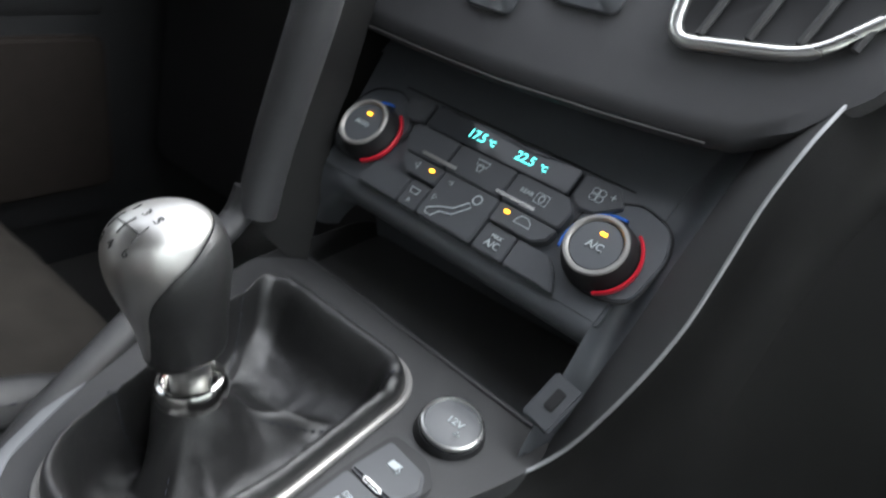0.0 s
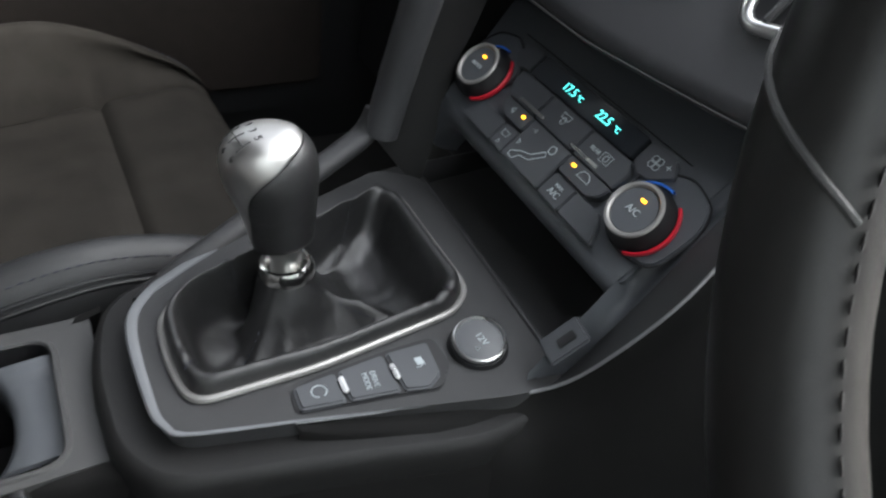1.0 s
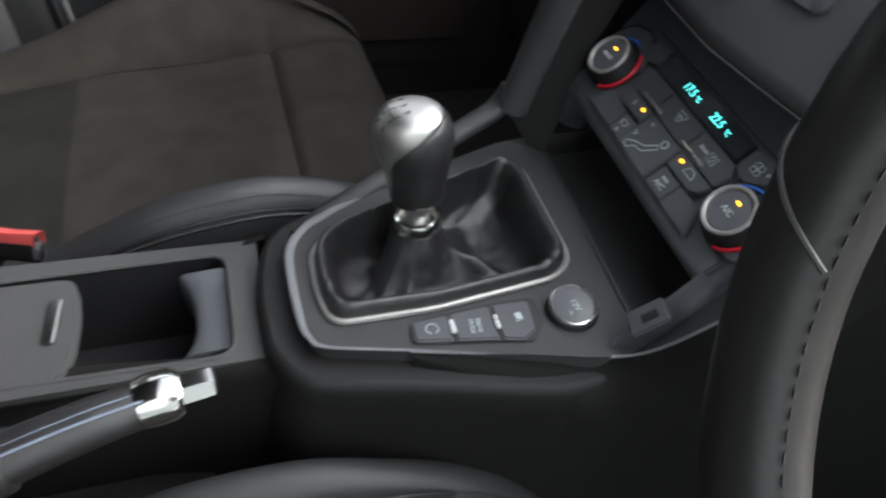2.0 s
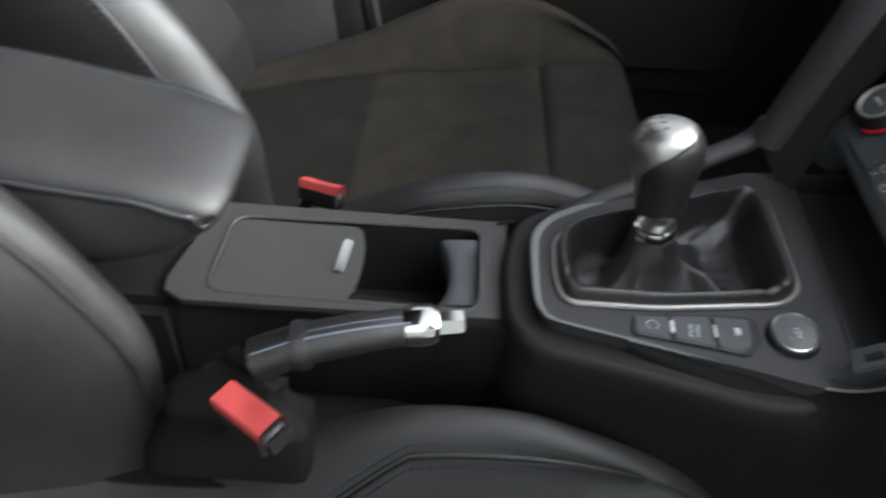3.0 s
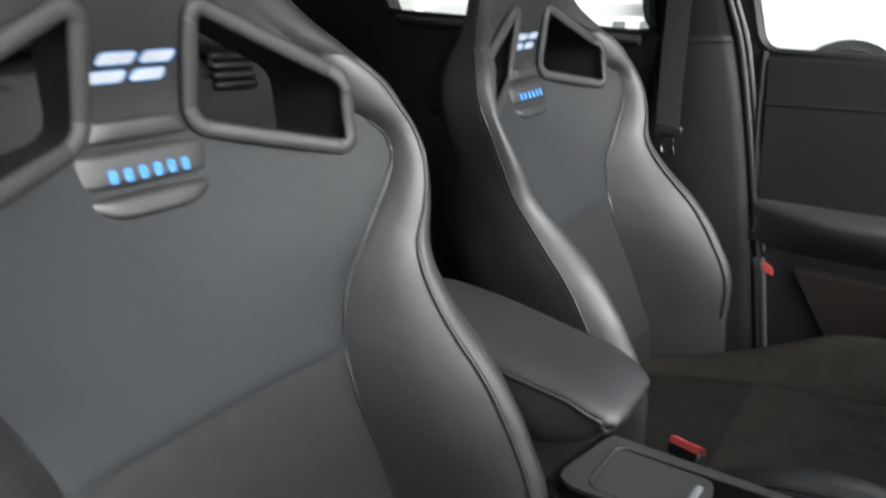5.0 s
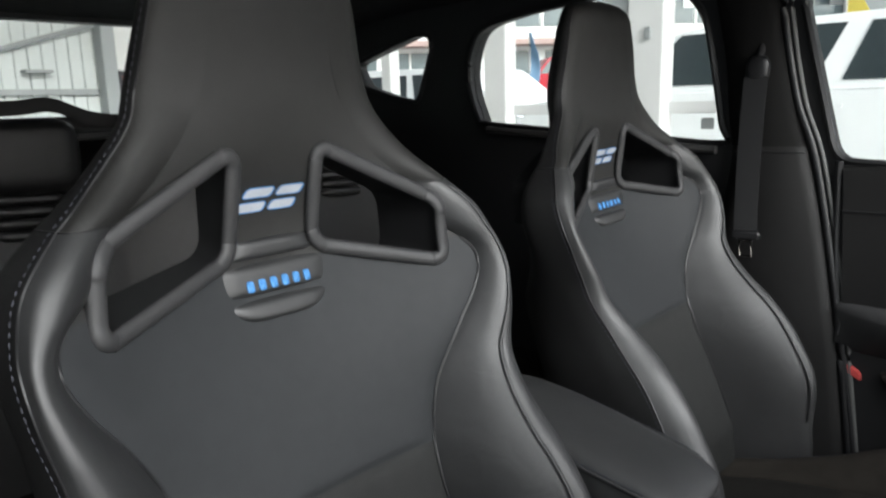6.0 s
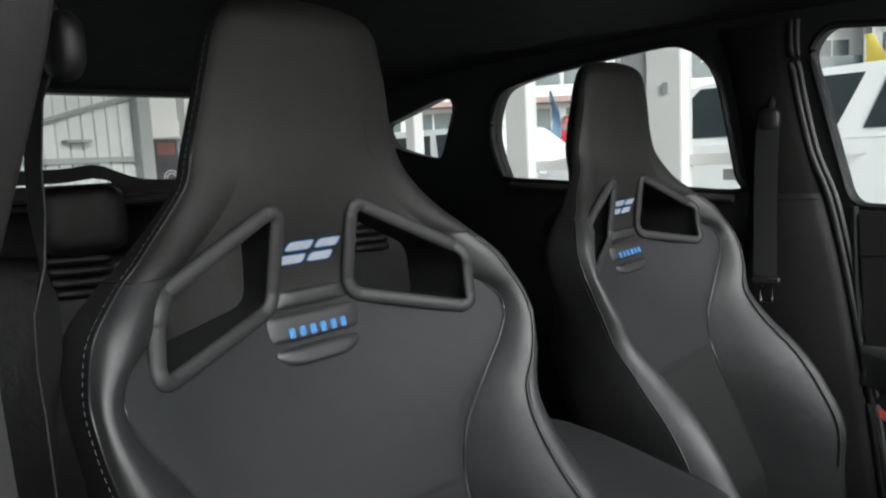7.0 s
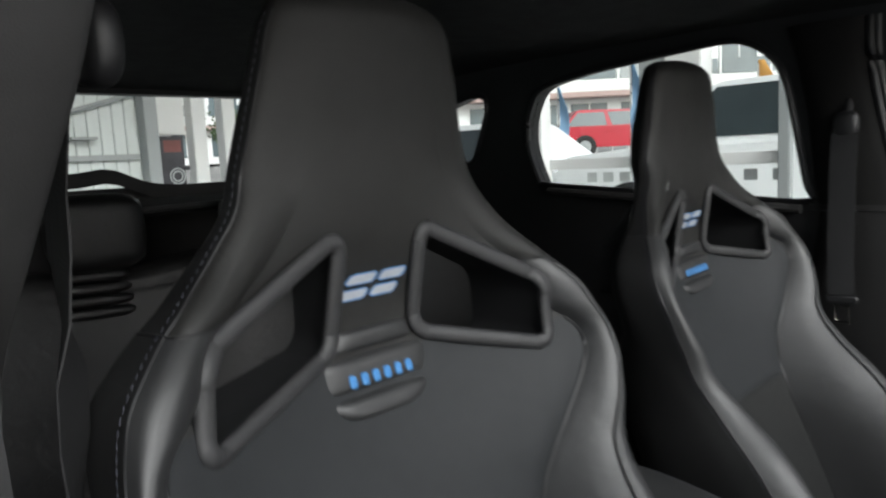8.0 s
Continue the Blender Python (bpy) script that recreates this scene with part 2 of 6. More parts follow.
def slab(poly, h, m=None, bevel=0.0, seg=2, z0=0.0):
    """A plate: a polygon in x, y drawn up from z0 to z0 + h, its upper edge bevelled, then set at the pose m."""
    bm = bmesh.new()
    vs = [bm.verts.new((x, y, z0)) for x, y in poly]
    f = bm.faces.new(vs)
    top = bmesh.ops.extrude_face_region(bm, geom=[f])
    tv = [g for g in top["geom"] if isinstance(g, bmesh.types.BMVert)]
    bmesh.ops.translate(bm, verts=tv, vec=(0, 0, h))
    bmesh.ops.recalc_face_normals(bm, faces=bm.faces)
    if bevel:
        edges = [e for e in bm.edges if all(abs(v.co.z - z0 - h) < 1e-7 for v in e.verts)]
        bmesh.ops.bevel(bm, geom=edges, offset=bevel, segments=seg, affect="EDGES", clamp_overlap=True)
    if m is not None:
        bmesh.ops.transform(bm, matrix=m, verts=bm.verts)
    return bm


def rbox(size, m=None, bevel=0.004, seg=2):
    """A box with rounded edges, centred, set at the pose m."""
    bm = bmesh.new()
    bmesh.ops.create_cube(bm, size=1)
    bmesh.ops.scale(bm, vec=size, verts=bm.verts)
    if bevel:
        bmesh.ops.bevel(bm, geom=bm.edges[:], offset=bevel, segments=seg, affect="EDGES", clamp_overlap=True)
    if m is not None:
        bmesh.ops.transform(bm, matrix=m, verts=bm.verts)
    return bm


def lathe(profile, m=None, seg=32):
    """A body turned about z from (radius, height) pairs."""
    rows = [[(r * math.cos(a), r * math.sin(a), z) for a in [2 * math.pi * k / seg for k in range(seg)]] for r, z in profile]
    bm = grid(rows, close_u=True)
    bmesh.ops.remove_doubles(bm, verts=bm.verts, dist=1e-6)
    bmesh.ops.recalc_face_normals(bm, faces=bm.faces)
    if m is not None:
        bmesh.ops.transform(bm, matrix=m, verts=bm.verts)
    return bm


def merge(*bms):
    """Joins bmeshes that make up one part."""
    out = bms[0]
    for b in bms[1:]:
        tmp = bpy.data.meshes.new("tmp")
        b.to_mesh(tmp)
        b.free()
        out.from_mesh(tmp)
        bpy.data.meshes.remove(tmp)
    return out


def words(text, size, m, depth=0.0004, spread=1.0):
    """Raised lettering in the built-in font, centred on the pose m."""
    cu = bpy.data.curves.new("words", "FONT")
    cu.body, cu.size, cu.extrude, cu.align_x, cu.align_y, cu.space_character = text, size, depth, "CENTER", "CENTER", spread
    cu.resolution_u = 3
    ob = new("words", cu)
    bpy.context.view_layer.update()
    me = bpy.data.meshes.new_from_object(ob.evaluated_get(bpy.context.evaluated_depsgraph_get()))
    bm = bmesh.new()
    bm.from_mesh(me)
    bpy.data.objects.remove(ob)
    bpy.data.curves.remove(cu)
    bpy.data.meshes.remove(me)
    bmesh.ops.transform(bm, matrix=m, verts=bm.verts)
    return bm


def holed(outer, holes, h, m=None):
    """A plate with openings through it."""
    bm = bmesh.new()
    edges = []
    for loop in [outer, *holes]:
        vs = [bm.verts.new((x, y, 0)) for x, y in loop]
        edges += [bm.edges.new((vs[i], vs[(i + 1) % len(vs)])) for i in range(len(vs))]
    bmesh.ops.triangle_fill(bm, edges=edges, use_beauty=True)
    top = bmesh.ops.extrude_face_region(bm, geom=bm.faces[:])
    bmesh.ops.translate(bm, verts=[g for g in top["geom"] if isinstance(g, bmesh.types.BMVert)], vec=(0, 0, h))
    bmesh.ops.recalc_face_normals(bm, faces=bm.faces)
    if m is not None:
        bmesh.ops.transform(bm, matrix=m, verts=bm.verts)
    return bm


def inside(x, y, poly):
    hit, n = False, len(poly)
    for i in range(n):
        (ax, ay), (bx, by) = poly[i][:2], poly[(i + 1) % n][:2]
        if (ay > y) != (by > y) and x < (bx - ax) * (y - ay) / (by - ay) + ax:
            hit = not hit
    return hit


def curve1(table):
    """A smooth function through (t, value) pairs in rising t."""
    ts, vs = [a for a, _ in table], [b for _, b in table]
    sl = np.gradient(vs, ts)

    def f(t):
        t = min(max(t, ts[0]), ts[-1])
        i = min(max(int(np.searchsorted(ts, t)) - 1, 0), len(ts) - 2)
        hh = ts[i + 1] - ts[i]
        u = (t - ts[i]) / hh
        return float((2 * u**3 - 3 * u**2 + 1) * vs[i] + (u**3 - 2 * u**2 + u) * hh * sl[i] + (3 * u**2 - 2 * u**3) * vs[i + 1] + (u**3 - u**2) * hh * sl[i + 1])

    return f


# sides of the cabin stand in planes of constant x: drawn in y, z
def side(x, thick=0.0):
    """A pose that lays a plate drawn in (y, z) into the plane x."""
    return Matrix(((0, 0, 1, x), (1, 0, 0, 0), (0, 1, 0, 0), (0, 0, 0, 1)))


def facing(y):
    """A pose that lays a plate drawn in (x, z) into the plane y, its thickness towards the rear."""
    return Matrix(((1, 0, 0, 0), (0, 0, -1, y), (0, 1, 0, 0), (0, 0, 0, 1)))


# ---- shell of the car ----
FLOOR, BELT, ROOF = 0.26, 1.02, 1.42
WIN_FRONT = rounded([(-0.420, 1.02), (-0.503, 1.335), (-0.470, 1.380), (-0.02, 1.325), (0.42, 1.03), (0.30, 0.985)], 0.035)
WIN_REAR = smooth_path([(-0.642, 1.050), (-0.80, 1.058), (-0.98, 1.068), (-1.16, 1.080), (-1.300, 1.091), (-1.322, 1.106), (-1.350, 1.18), (-1.355, 1.235), (-1.342, 1.29), (-1.305, 1.340), (-1.20, 1.364), (-1.06, 1.378), (-0.93, 1.388), (-0.82, 1.393), (-0.765, 1.382), (-0.72, 1.35), (-0.69, 1.30), (-0.668, 1.20), (-0.647, 1.09)], 90, True)
WIN_REAR = [(float(a), float(b)) for a, b in WIN_REAR]
WIN_QUARTER = rounded([(-1.84, 1.275), (-1.556, 1.347), (-1.498, 1.340), (-1.492, 1.300), (-1.553, 1.150), (-1.673, 1.172), (-1.80, 1.205)], 0.03, 5)
OUTLINE = [(-2.05, 0.5), (0.60, 0.5), (0.60, 1.0), (-0.10, 1.42), (-1.2, 1.44), (-2.05, 1.40)]
tagged(part("wall_left", holed(OUTLINE, [WIN_FRONT, WIN_REAR, WIN_QUARTER], 0.05, side(-0.80)), "dark"), "black trimmed car side with three window openings", "car side", kind="structure")
tagged(part("wall_left_lower", slab([(-2.05, 0.2), (0.60, 0.2), (0.60, 0.5), (-2.05, 0.5)], 0.05, side(-0.80)), "dark"), "black lower car side", "car side", kind="structure")
OUT_R = [(-2.05, 0.3), (-0.62, 0.3), (-0.52, 0.8), (-0.56, 1.05), (-0.47, 1.36), (-0.30, 1.41), (-1.2, 1.44), (-2.05, 1.40)]
tagged(part("wall_right", holed(OUT_R, [rounded([(-0.74, 1.046), (-1.292, 1.092), (-1.335, 1.215), (-1.28, 1.35), (-0.82, 1.38)], 0.06, 6)], 0.05, side(0.72)), "dark"), "black trimmed car side behind the open door", "car side", kind="structure")
tagged(part("sill_right", rbox((0.12, 2.2, 0.14), pose(0.73, -0.1, 0.30), 0.02), "dark"), "black door sill trim", "door sill", kind="structure")
tagged(part("floor", slab([(-0.76, -2.05), (0.76, -2.05), (0.76, 0.75), (-0.76, 0.75)], 0.05, pose(0, 0, FLOOR - 0.05)), "carpet"), "black carpeted cabin floor", "floor", kind="structure")
rows = []
for i in range(25):
    y = -0.14 - 1.91 * i / 24
    top = 1.435 + 0.03 * math.sin(math.pi * min(1, (0.3 - y) / 2.4)) - (0.05 * ((-1.5 - y) / 0.5) ** 2 if y < -1.5 else 0)
    rows.append([(x, y, top - 0.05 * abs(x / 0.8) ** 3) for x in np.linspace(-0.82, 0.79, 25)])
roof = grid(rows)
solid = bmesh.ops.solidify(roof, geom=roof.faces[:], thickness=0.04)
tagged(part("ceiling", roof, "lining"), "black fabric roof lining", "roof lining", kind="structure")
REARGLASS = rounded([(-0.56, 1.14), (0.56, 1.14), (0.50, 1.375), (-0.50, 1.375)], 0.05, 5)
tagged(part("wall_rear", holed([(-0.8, 0.3), (0.78, 0.3), (0.78, 1.45), (-0.8, 1.45)], [REARGLASS], 0.05, facing(-2.0)), "dark"), "black trimmed tailgate around the rear window", "tailgate", kind="structure")


def pane(name, poly, m, label):
    ob = tagged(part(name, slab(poly, 0.004, m), "pane"), label, "window", kind="structure")
    ob.visible_shadow = False


pane("window_1", WIN_FRONT, side(-0.775), "clear front door window of the car")
pane("window_2", WIN_REAR, side(-0.775), "clear rear door window of the car")
pane("window_3", WIN_QUARTER, side(-0.775), "small clear rear quarter window")
pane("window_4", REARGLASS, facing(-2.02), "clear rear window in the tailgate")
for loop, nm in ((WIN_REAR, "rear door"), (WIN_FRONT, "front door"), (WIN_QUARTER, "quarter")):
    tagged(part("trim", tube([(-0.748, y, z) for y, z in loop], 0.008, True, 6), "rubber"), "black rubber seal round the " + nm + " window", "window seal", kind="structure")


# ---- front seats ----
SEAT_X = 0.365
S_W = curve1([(0.48, 0.2645), (0.58, 0.2815), (0.66, 0.2805), (0.74, 0.2745), (0.8, 0.2681), (0.87, 0.2747), (0.93, 0.2831), (0.98, 0.2826), (1.02, 0.2712), (1.05, 0.2431), (1.08, 0.2096), (1.11, 0.1787), (1.14, 0.1535), (1.18, 0.1404), (1.22, 0.1293), (1.26, 0.1188), (1.29, 0.1078), (1.306, 0.0952), (1.316, 0.0778), (1.323, 0.0473), (1.326, 0.0118)])
S_I = curve1([(0.48, 0.178), (0.60, 0.169), (0.70, 0.156), (0.755, 0.160), (0.79, 0.170), (0.825, 0.183), (0.855, 0.199), (0.88, 0.214), (0.92, 0.240), (0.95, 0.252), (0.972, 0.248), (0.985, 0.236), (1.0, 0.215), (1.05, 0.183), (1.10, 0.125), (1.16, 0.085), (1.26, 0.062), (1.31, 0.04), (1.326, 0.004)])
S_B = curve1([(0.48, 0.1371), (0.58, 0.1721), (0.65, 0.1653), (0.74, 0.1401), (0.8, 0.1083), (0.85, 0.0916), (0.9, 0.1005), (0.95, 0.1043), (1, 0.0947), (1.03, 0.0811), (1.06, 0.0526), (1.1, 0.0228), (1.14, 0.0088), (1.18, 0.0010), (1.22, 0.0000), (1.3, 0.0000), (1.326, 0.0000)])
S_C = curve1([(0.48, -0.5450), (0.6, -0.5780), (0.75, -0.6200), (0.85, -0.6550), (0.93, -0.6860), (0.97, -0.6980), (1, -0.7020), (1.05, -0.6971), (1.08, -0.6872), (1.11, -0.6784), (1.15, -0.6712), (1.2, -0.6678), (1.27, -0.6600), (1.304, -0.6614), (1.317, -0.6714), (1.323, -0.6834), (1.326, -0.6984)])
S_T = curve1([(0.48, 0.10), (0.8, 0.09), (1.0, 0.072), (1.15, 0.056), (1.27, 0.052), (1.304, 0.045), (1.317, 0.036), (1.326, 0.012)])
HOLE = rounded([(0.0505, 1.112), (0.207, 1.036), (0.213, 0.957), (0.053, 0.998)], 0.022, 8)
CREASE, INSERT_TOP, SHOULDER = 0.742, 0.985, 1.058
NI, NB, NK = 16, 24, 10


def seat_section(z):
    """Half a cut through the backrest at height z: the insert, the bolster, the back."""
    w, wi, b, c, t = S_W(z), S_I(z), S_B(z), S_C(z), S_T(z)
    k = min(1.0, w / 0.12)
    gk = min(1.0, max(0.0, (1.03 - z) / 0.05))
    wing = 0.88 * math.exp(-(((z - 1.0) / 0.13) ** 4))
    ins = []
    for j in range(NI):
        x = wi * j / (NI - 1)
        y = c + (0.012 + 0.038 * math.exp(-(((z - 0.96) / 0.15) ** 4))) * (x / 0.2) ** 2 - 0.005 * math.exp(-(wi - x) / 0.006) * gk
        y -= 0.0045 * math.exp(-(((z - CREASE) / 0.006) ** 2)) * (1 - (x / wi) ** 8 if wi > 0 else 0)
        ins.append((x, y, z))
    e = ins[-1][1]
    d = w - wi
    top = max(c + b, e + 0.0003)
    g = top - e
    ctl = [(wi, e), (wi + 0.07 * d, e + 0.16 * g + 0.003 * gk), (wi + 0.26 * d, e + 0.60 * g + 0.003 * gk), (w - min(0.058 * k, 0.52 * d), e + 0.93 * g), (w - min(0.036 * k, 0.34 * d), top), (w - min(0.012 * k, 0.13 * d), top - 0.16 * g - 0.003 * k), (w, top - 0.50 * max(b, 0.3 * g) - 0.013 * k), (w - 0.004 * k, c - 0.4 * t * (1 - wing) + 0.2 * b * wing), (w - 0.02 * k - 0.01 * wing, c - 0.85 * t * (1 - wing))]
    bol = []
    for p in smooth_path([(x, y, 0) for x, y in ctl], NB):
        wr = 0.0022 * noise.noise((p[0] * 14, z * 9, 3.1)) + 0.0016 * noise.noise((p[0] * 40, z * 22, 7.7)) * (1 if z < 0.9 else 0.3)
        cut = 0.0012 * math.exp(-(((z - SHOULDER) / 0.004) ** 2))
        bol.append((p[0] - cut * 0.4, p[1] + wr * k - cut, z))
    back = [tuple(q) for q in smooth_path([bol[-1], (w * (0.8 - 0.2 * wing), c - t * (1 - 0.4 * wing), z), (w * 0.4, c - t * 1.1, z), (0, c - t * 1.1, z)], NK)]
    hk = min(1.0, max(0.0, (z - 1.07) / 0.09))
    up = 0.011 * min(1.0, max(0.0, (z - 1.17) / 0.13)) ** 1.5
    dome = lambda p: (p[0], p[1] - hk * (0.010 * (p[0] / 0.2) ** 2 + 0.014 * min(1.0, p[0] / max(w, 0.03)) ** 2), p[2] + up)
    return [dome(p) for p in ins], [dome(p) for p in bol], [(p[0], p[1] - hk * 0.006, p[2] + up) for p in back]


def seat_front(x, z):
    """The y of the backrest's front at x, z."""
    ins, bol, _ = seat_section(z)
    pts = ins + bol[1 : int(NB * 0.55)]
    return float(np.interp(abs(x), [p[0] for p in pts], [p[1] for p in pts]))


def dashes(path, length, gap, r):
    """Stitches along a path of points, as short raised threads in one mesh."""
    out = bmesh.new()
    p = [Vector(q) for q in path]
    s = [0.0]
    for a, b in zip(p, p[1:]):
        s.append(s[-1] + (b - a).length)
    xs = [[q[k] for q in p] for k in range(3)]

    def at(d):
        return Vector([np.interp(d, s, xs[k]) for k in range(3)])

    d = 0.0
    while d + length < s[-1]:
        a, b = at(d), at(d + length)
        u = (b - a).normalized()
        n1 = u.orthogonal().normalized()
        n2 = u.cross(n1)
        ring = [[out.verts.new(q + n1 * math.cos(t) * rr + n2 * math.sin(t) * rr) for t in (0, 1.571, 3.142, 4.712)] for q, rr in ((a, r * 0.5), ((a + b) / 2, r), (b, r * 0.5))]
        for i in range(2):
            for k in range(4):
                out.faces.new((ring[i][k], ring[i][(k + 1) % 4], ring[i + 1][(k + 1) % 4], ring[i + 1][k]))
        d += length + gap
    return out


def bucket_seat(drop, lean=None, outer="leather"):
    seat = thing("bucket_seat", "black leather and suede bucket seat with integrated headrest", "car seat", "front seats of the car")
    zs = sorted(set([*np.linspace(0.41, 1.24, 110), *np.linspace(1.24, 1.326, 26), CREASE, CREASE - 0.006, CREASE + 0.006, SHOULDER, SHOULDER - 0.004, SHOULDER + 0.004, INSERT_TOP]))
    secs = [seat_section(z) for z in zs]

    wide = [(0.130 + (x - 0.130) * 1.3, 1.027 + (z - 1.027) * 1.3) for x, z in HOLE]

    def open_here(a, b, which):
        return inside(abs(a), b, wide if which == 2 else HOLE)

    def zone(which, sign, low, high, both=False, first=0, last=99):
        rows = []
        for s in secs:
            half = s[which]
            if both:
                rows.append([(-x, y, z) for x, y, z in half[::-1]][: -1 if which == 0 else None] + list(half))
            else:
                rows.append([(sign * x, y, z) for x, y, z in half])

        def keep(i, j):
            q = [rows[i][j], rows[i][j + 1], rows[i + 1][j + 1], rows[i + 1][j]]
            cx, cz = sum(p[0] for p in q) / 4, sum(p[2] for p in q) / 4
            return low <= cz <= high and first <= j < last and not (0.92 < cz < 1.14 and (which != 1 or j < NB * 0.55) and open_here(cx, cz, which))

        bm = grid(rows, keep=keep)
        bmesh.ops.recalc_face_normals(bm, faces=bm.faces)
        if sum(f.normal.y * f.calc_area() for f in bm.faces) < 0 and which == 0:
            bmesh.ops.reverse_faces(bm, faces=bm.faces)
        return bm

    part("backrest_insert", zone(0, 1, CREASE, INSERT_TOP, True), "suede", seat, "smooth dark grey backrest insert", 60)
    part("lower_insert", zone(0, 1, 0.0, CREASE, True), "lower_suede", seat, "black suede lower backrest insert", 60)
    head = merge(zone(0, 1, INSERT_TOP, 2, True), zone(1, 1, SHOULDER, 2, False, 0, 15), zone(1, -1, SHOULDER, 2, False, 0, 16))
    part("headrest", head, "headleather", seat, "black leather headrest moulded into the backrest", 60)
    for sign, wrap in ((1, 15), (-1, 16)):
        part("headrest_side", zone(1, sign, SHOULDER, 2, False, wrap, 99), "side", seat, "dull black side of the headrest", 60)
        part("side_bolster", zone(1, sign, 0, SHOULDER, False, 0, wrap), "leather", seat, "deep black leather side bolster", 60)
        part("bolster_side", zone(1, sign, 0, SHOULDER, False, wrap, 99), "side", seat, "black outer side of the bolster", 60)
    back = merge(zone(2, 1, 0, 2), zone(2, -1, 0, 2))
    part("back_shell", back, "dark", seat, "black rear shell", 60)
    # harness openings with their moulded frames
    for sign in (1, -1):
        path = [(sign * x, seat_front(x, z) + 0.003, z) for x, z in HOLE]
        part("opening_frame", tube(smooth_path(path, 90, True), 0.0088, True, 12, 0.65, up=(0, 1, 0)), "plastic", seat, "grey plastic frame of the harness opening", 60)
        c = S_C(1.02)
        rows = [[(sign * x, y if k == 0 else c - 0.055, z) for (x, z), (_, y, _) in zip(HOLE, path)] for k in (0, 1)]
        part("opening_lining", grid(rows, close_u=True), "dark", seat)
    # pad of three rolls between and under the openings
    for lo, hi, wt, wb in ((0.992, 1.016, 0.048, 0.060), (0.953, 0.991, 0.080, 0.071), (0.927, 0.952, 0.070, 0.042)):
        rows = []
        for i in range(9):
            u = i / 8
            z = lo + (hi - lo) * u
            half = wb + (wt - wb) * u if lo > 0.94 else wt * math.sqrt(1 - 0.80 * (1 - u) ** 2.2)
            rise = 0.014 * math.sqrt(max(0.0, 1 - (2 * u - 1) ** 4)) - 0.003
            rows.append([(half * s, S_C(z) + rise * (1 - abs(s) ** 6) - 0.002, z) for s in np.linspace(-1, 1, 15)])
        bm = grid(rows)
        bmesh.ops.recalc_face_normals(bm, faces=bm.faces)
        part("lumbar_roll", bm, "leather", seat, "padded leather roll below the badge", 70)
    # embroidered badge: plain slanted silver bars with a thin blue edge
    zc = 1.057
    for x0, x1 in ((0.040, 0.002), (-0.001, -0.036)):
        def q(u, v, lift=0.0):
            x = x0 + (x1 - x0) * u + 0.012 * (0.5 - v)
            z = zc - 0.0125 + 0.025 * v
            return (x, S_C(z) + 0.0022 + lift, z)
        for v0, v1 in ((0.0, 0.40), (0.60, 1.0)):
            loop = rounded([(0.08 * v0, v0), (0.92 + 0.08 * v0, v0), (0.92 + 0.08 * v1, v1), (0.08 * v1, v1)], 0.14, 3)
            mid = (0.5, (v0 + v1) / 2)
            part("embroidery", grid([[q(mid[0] + (u - mid[0]) * f, mid[1] + (v - mid[1]) * f, d) for u, v in loop] for f, d in ((1.0, -0.0015), (0.94, 0.0004), (0.0, 0.0006))], close_u=True), "silverthread", seat, "plain silver embroidered bar")
            part("embroidery_edge", tube([q(u, v, 0.0002) for u, v in loop], 0.0006, True, 5), "bluethread", seat, "thin blue edge of the bar")
    # row of blue embroidered blocks on the middle roll
    for k in range(6):
        x = 0.0365 - 0.0144 * k
        loop = rounded([(x - 0.0042, 0.9610), (x + 0.0042, 0.9610), (x + 0.0042, 0.9730), (x - 0.0042, 0.9730)], 0.0030, 3)
        part("embroidery", grid([[(x + (a - x) * f, S_C(b) + d, 0.967 + (b - 0.967) * f) for a, b in loop] for f, d in ((1.0, 0.0075), (0.95, 0.0104), (0.0, 0.0108))], close_u=True), "bluethread", seat, "blue embroidered block")
    # seams and stitches on the bolsters
    for sign in (1, -1):
        path = [(sign * q[0], q[1] + 0.0012, q[2]) for q in [seat_section(z)[0][-1] for z in np.linspace(0.50, 0.985, 90)]]
        part("insert_seam", tube(path, 0.0020, False, 5), "rubber", seat, "dark seam between insert and bolster")
        edge = []
        for z in np.linspace(0.50, 1.295 if sign > 0 else 1.05, 150):
            b = seat_section(z)[1]
            u = 15 if sign > 0 else 9 + 3 * min(1.0, max(0.0, (z - 0.86) / 0.08))
            f = Vector(b[int(u)]).lerp(Vector(b[int(u) + 1]), u - int(u))
            edge.append((sign * f[0], f[1] + 0.0004, f[2]))
        part("seam", tube(edge, 0.0013, False, 5), "rubber", seat, "dark seam along the bolster")
        part("piping", tube([(x - sign * 0.0038, y + 0.0006, z) for x, y, z in edge], 0.0018, False, 6), "leather", seat, "raised leather edge along the seam", 80)
        tagged(part("stitching", dashes([(x + sign * 0.0045, y - 0.003, z) for x, y, z in edge], 0.005, 0.003, 0.0006), "thread", seat, "blue-grey stitching"), kind="stuff")
    for sign in (1, -1):
        part("shoulder_seam", tube([(sign * q[0], q[1] + 0.0010, q[2]) for q in seat_section(SHOULDER)[1][4:19]], 0.0011, False, 5), "rubber", seat, "dark seam across the shoulder")
    if lean:
        for ob in seat.children:
            ob.matrix_basis = lean
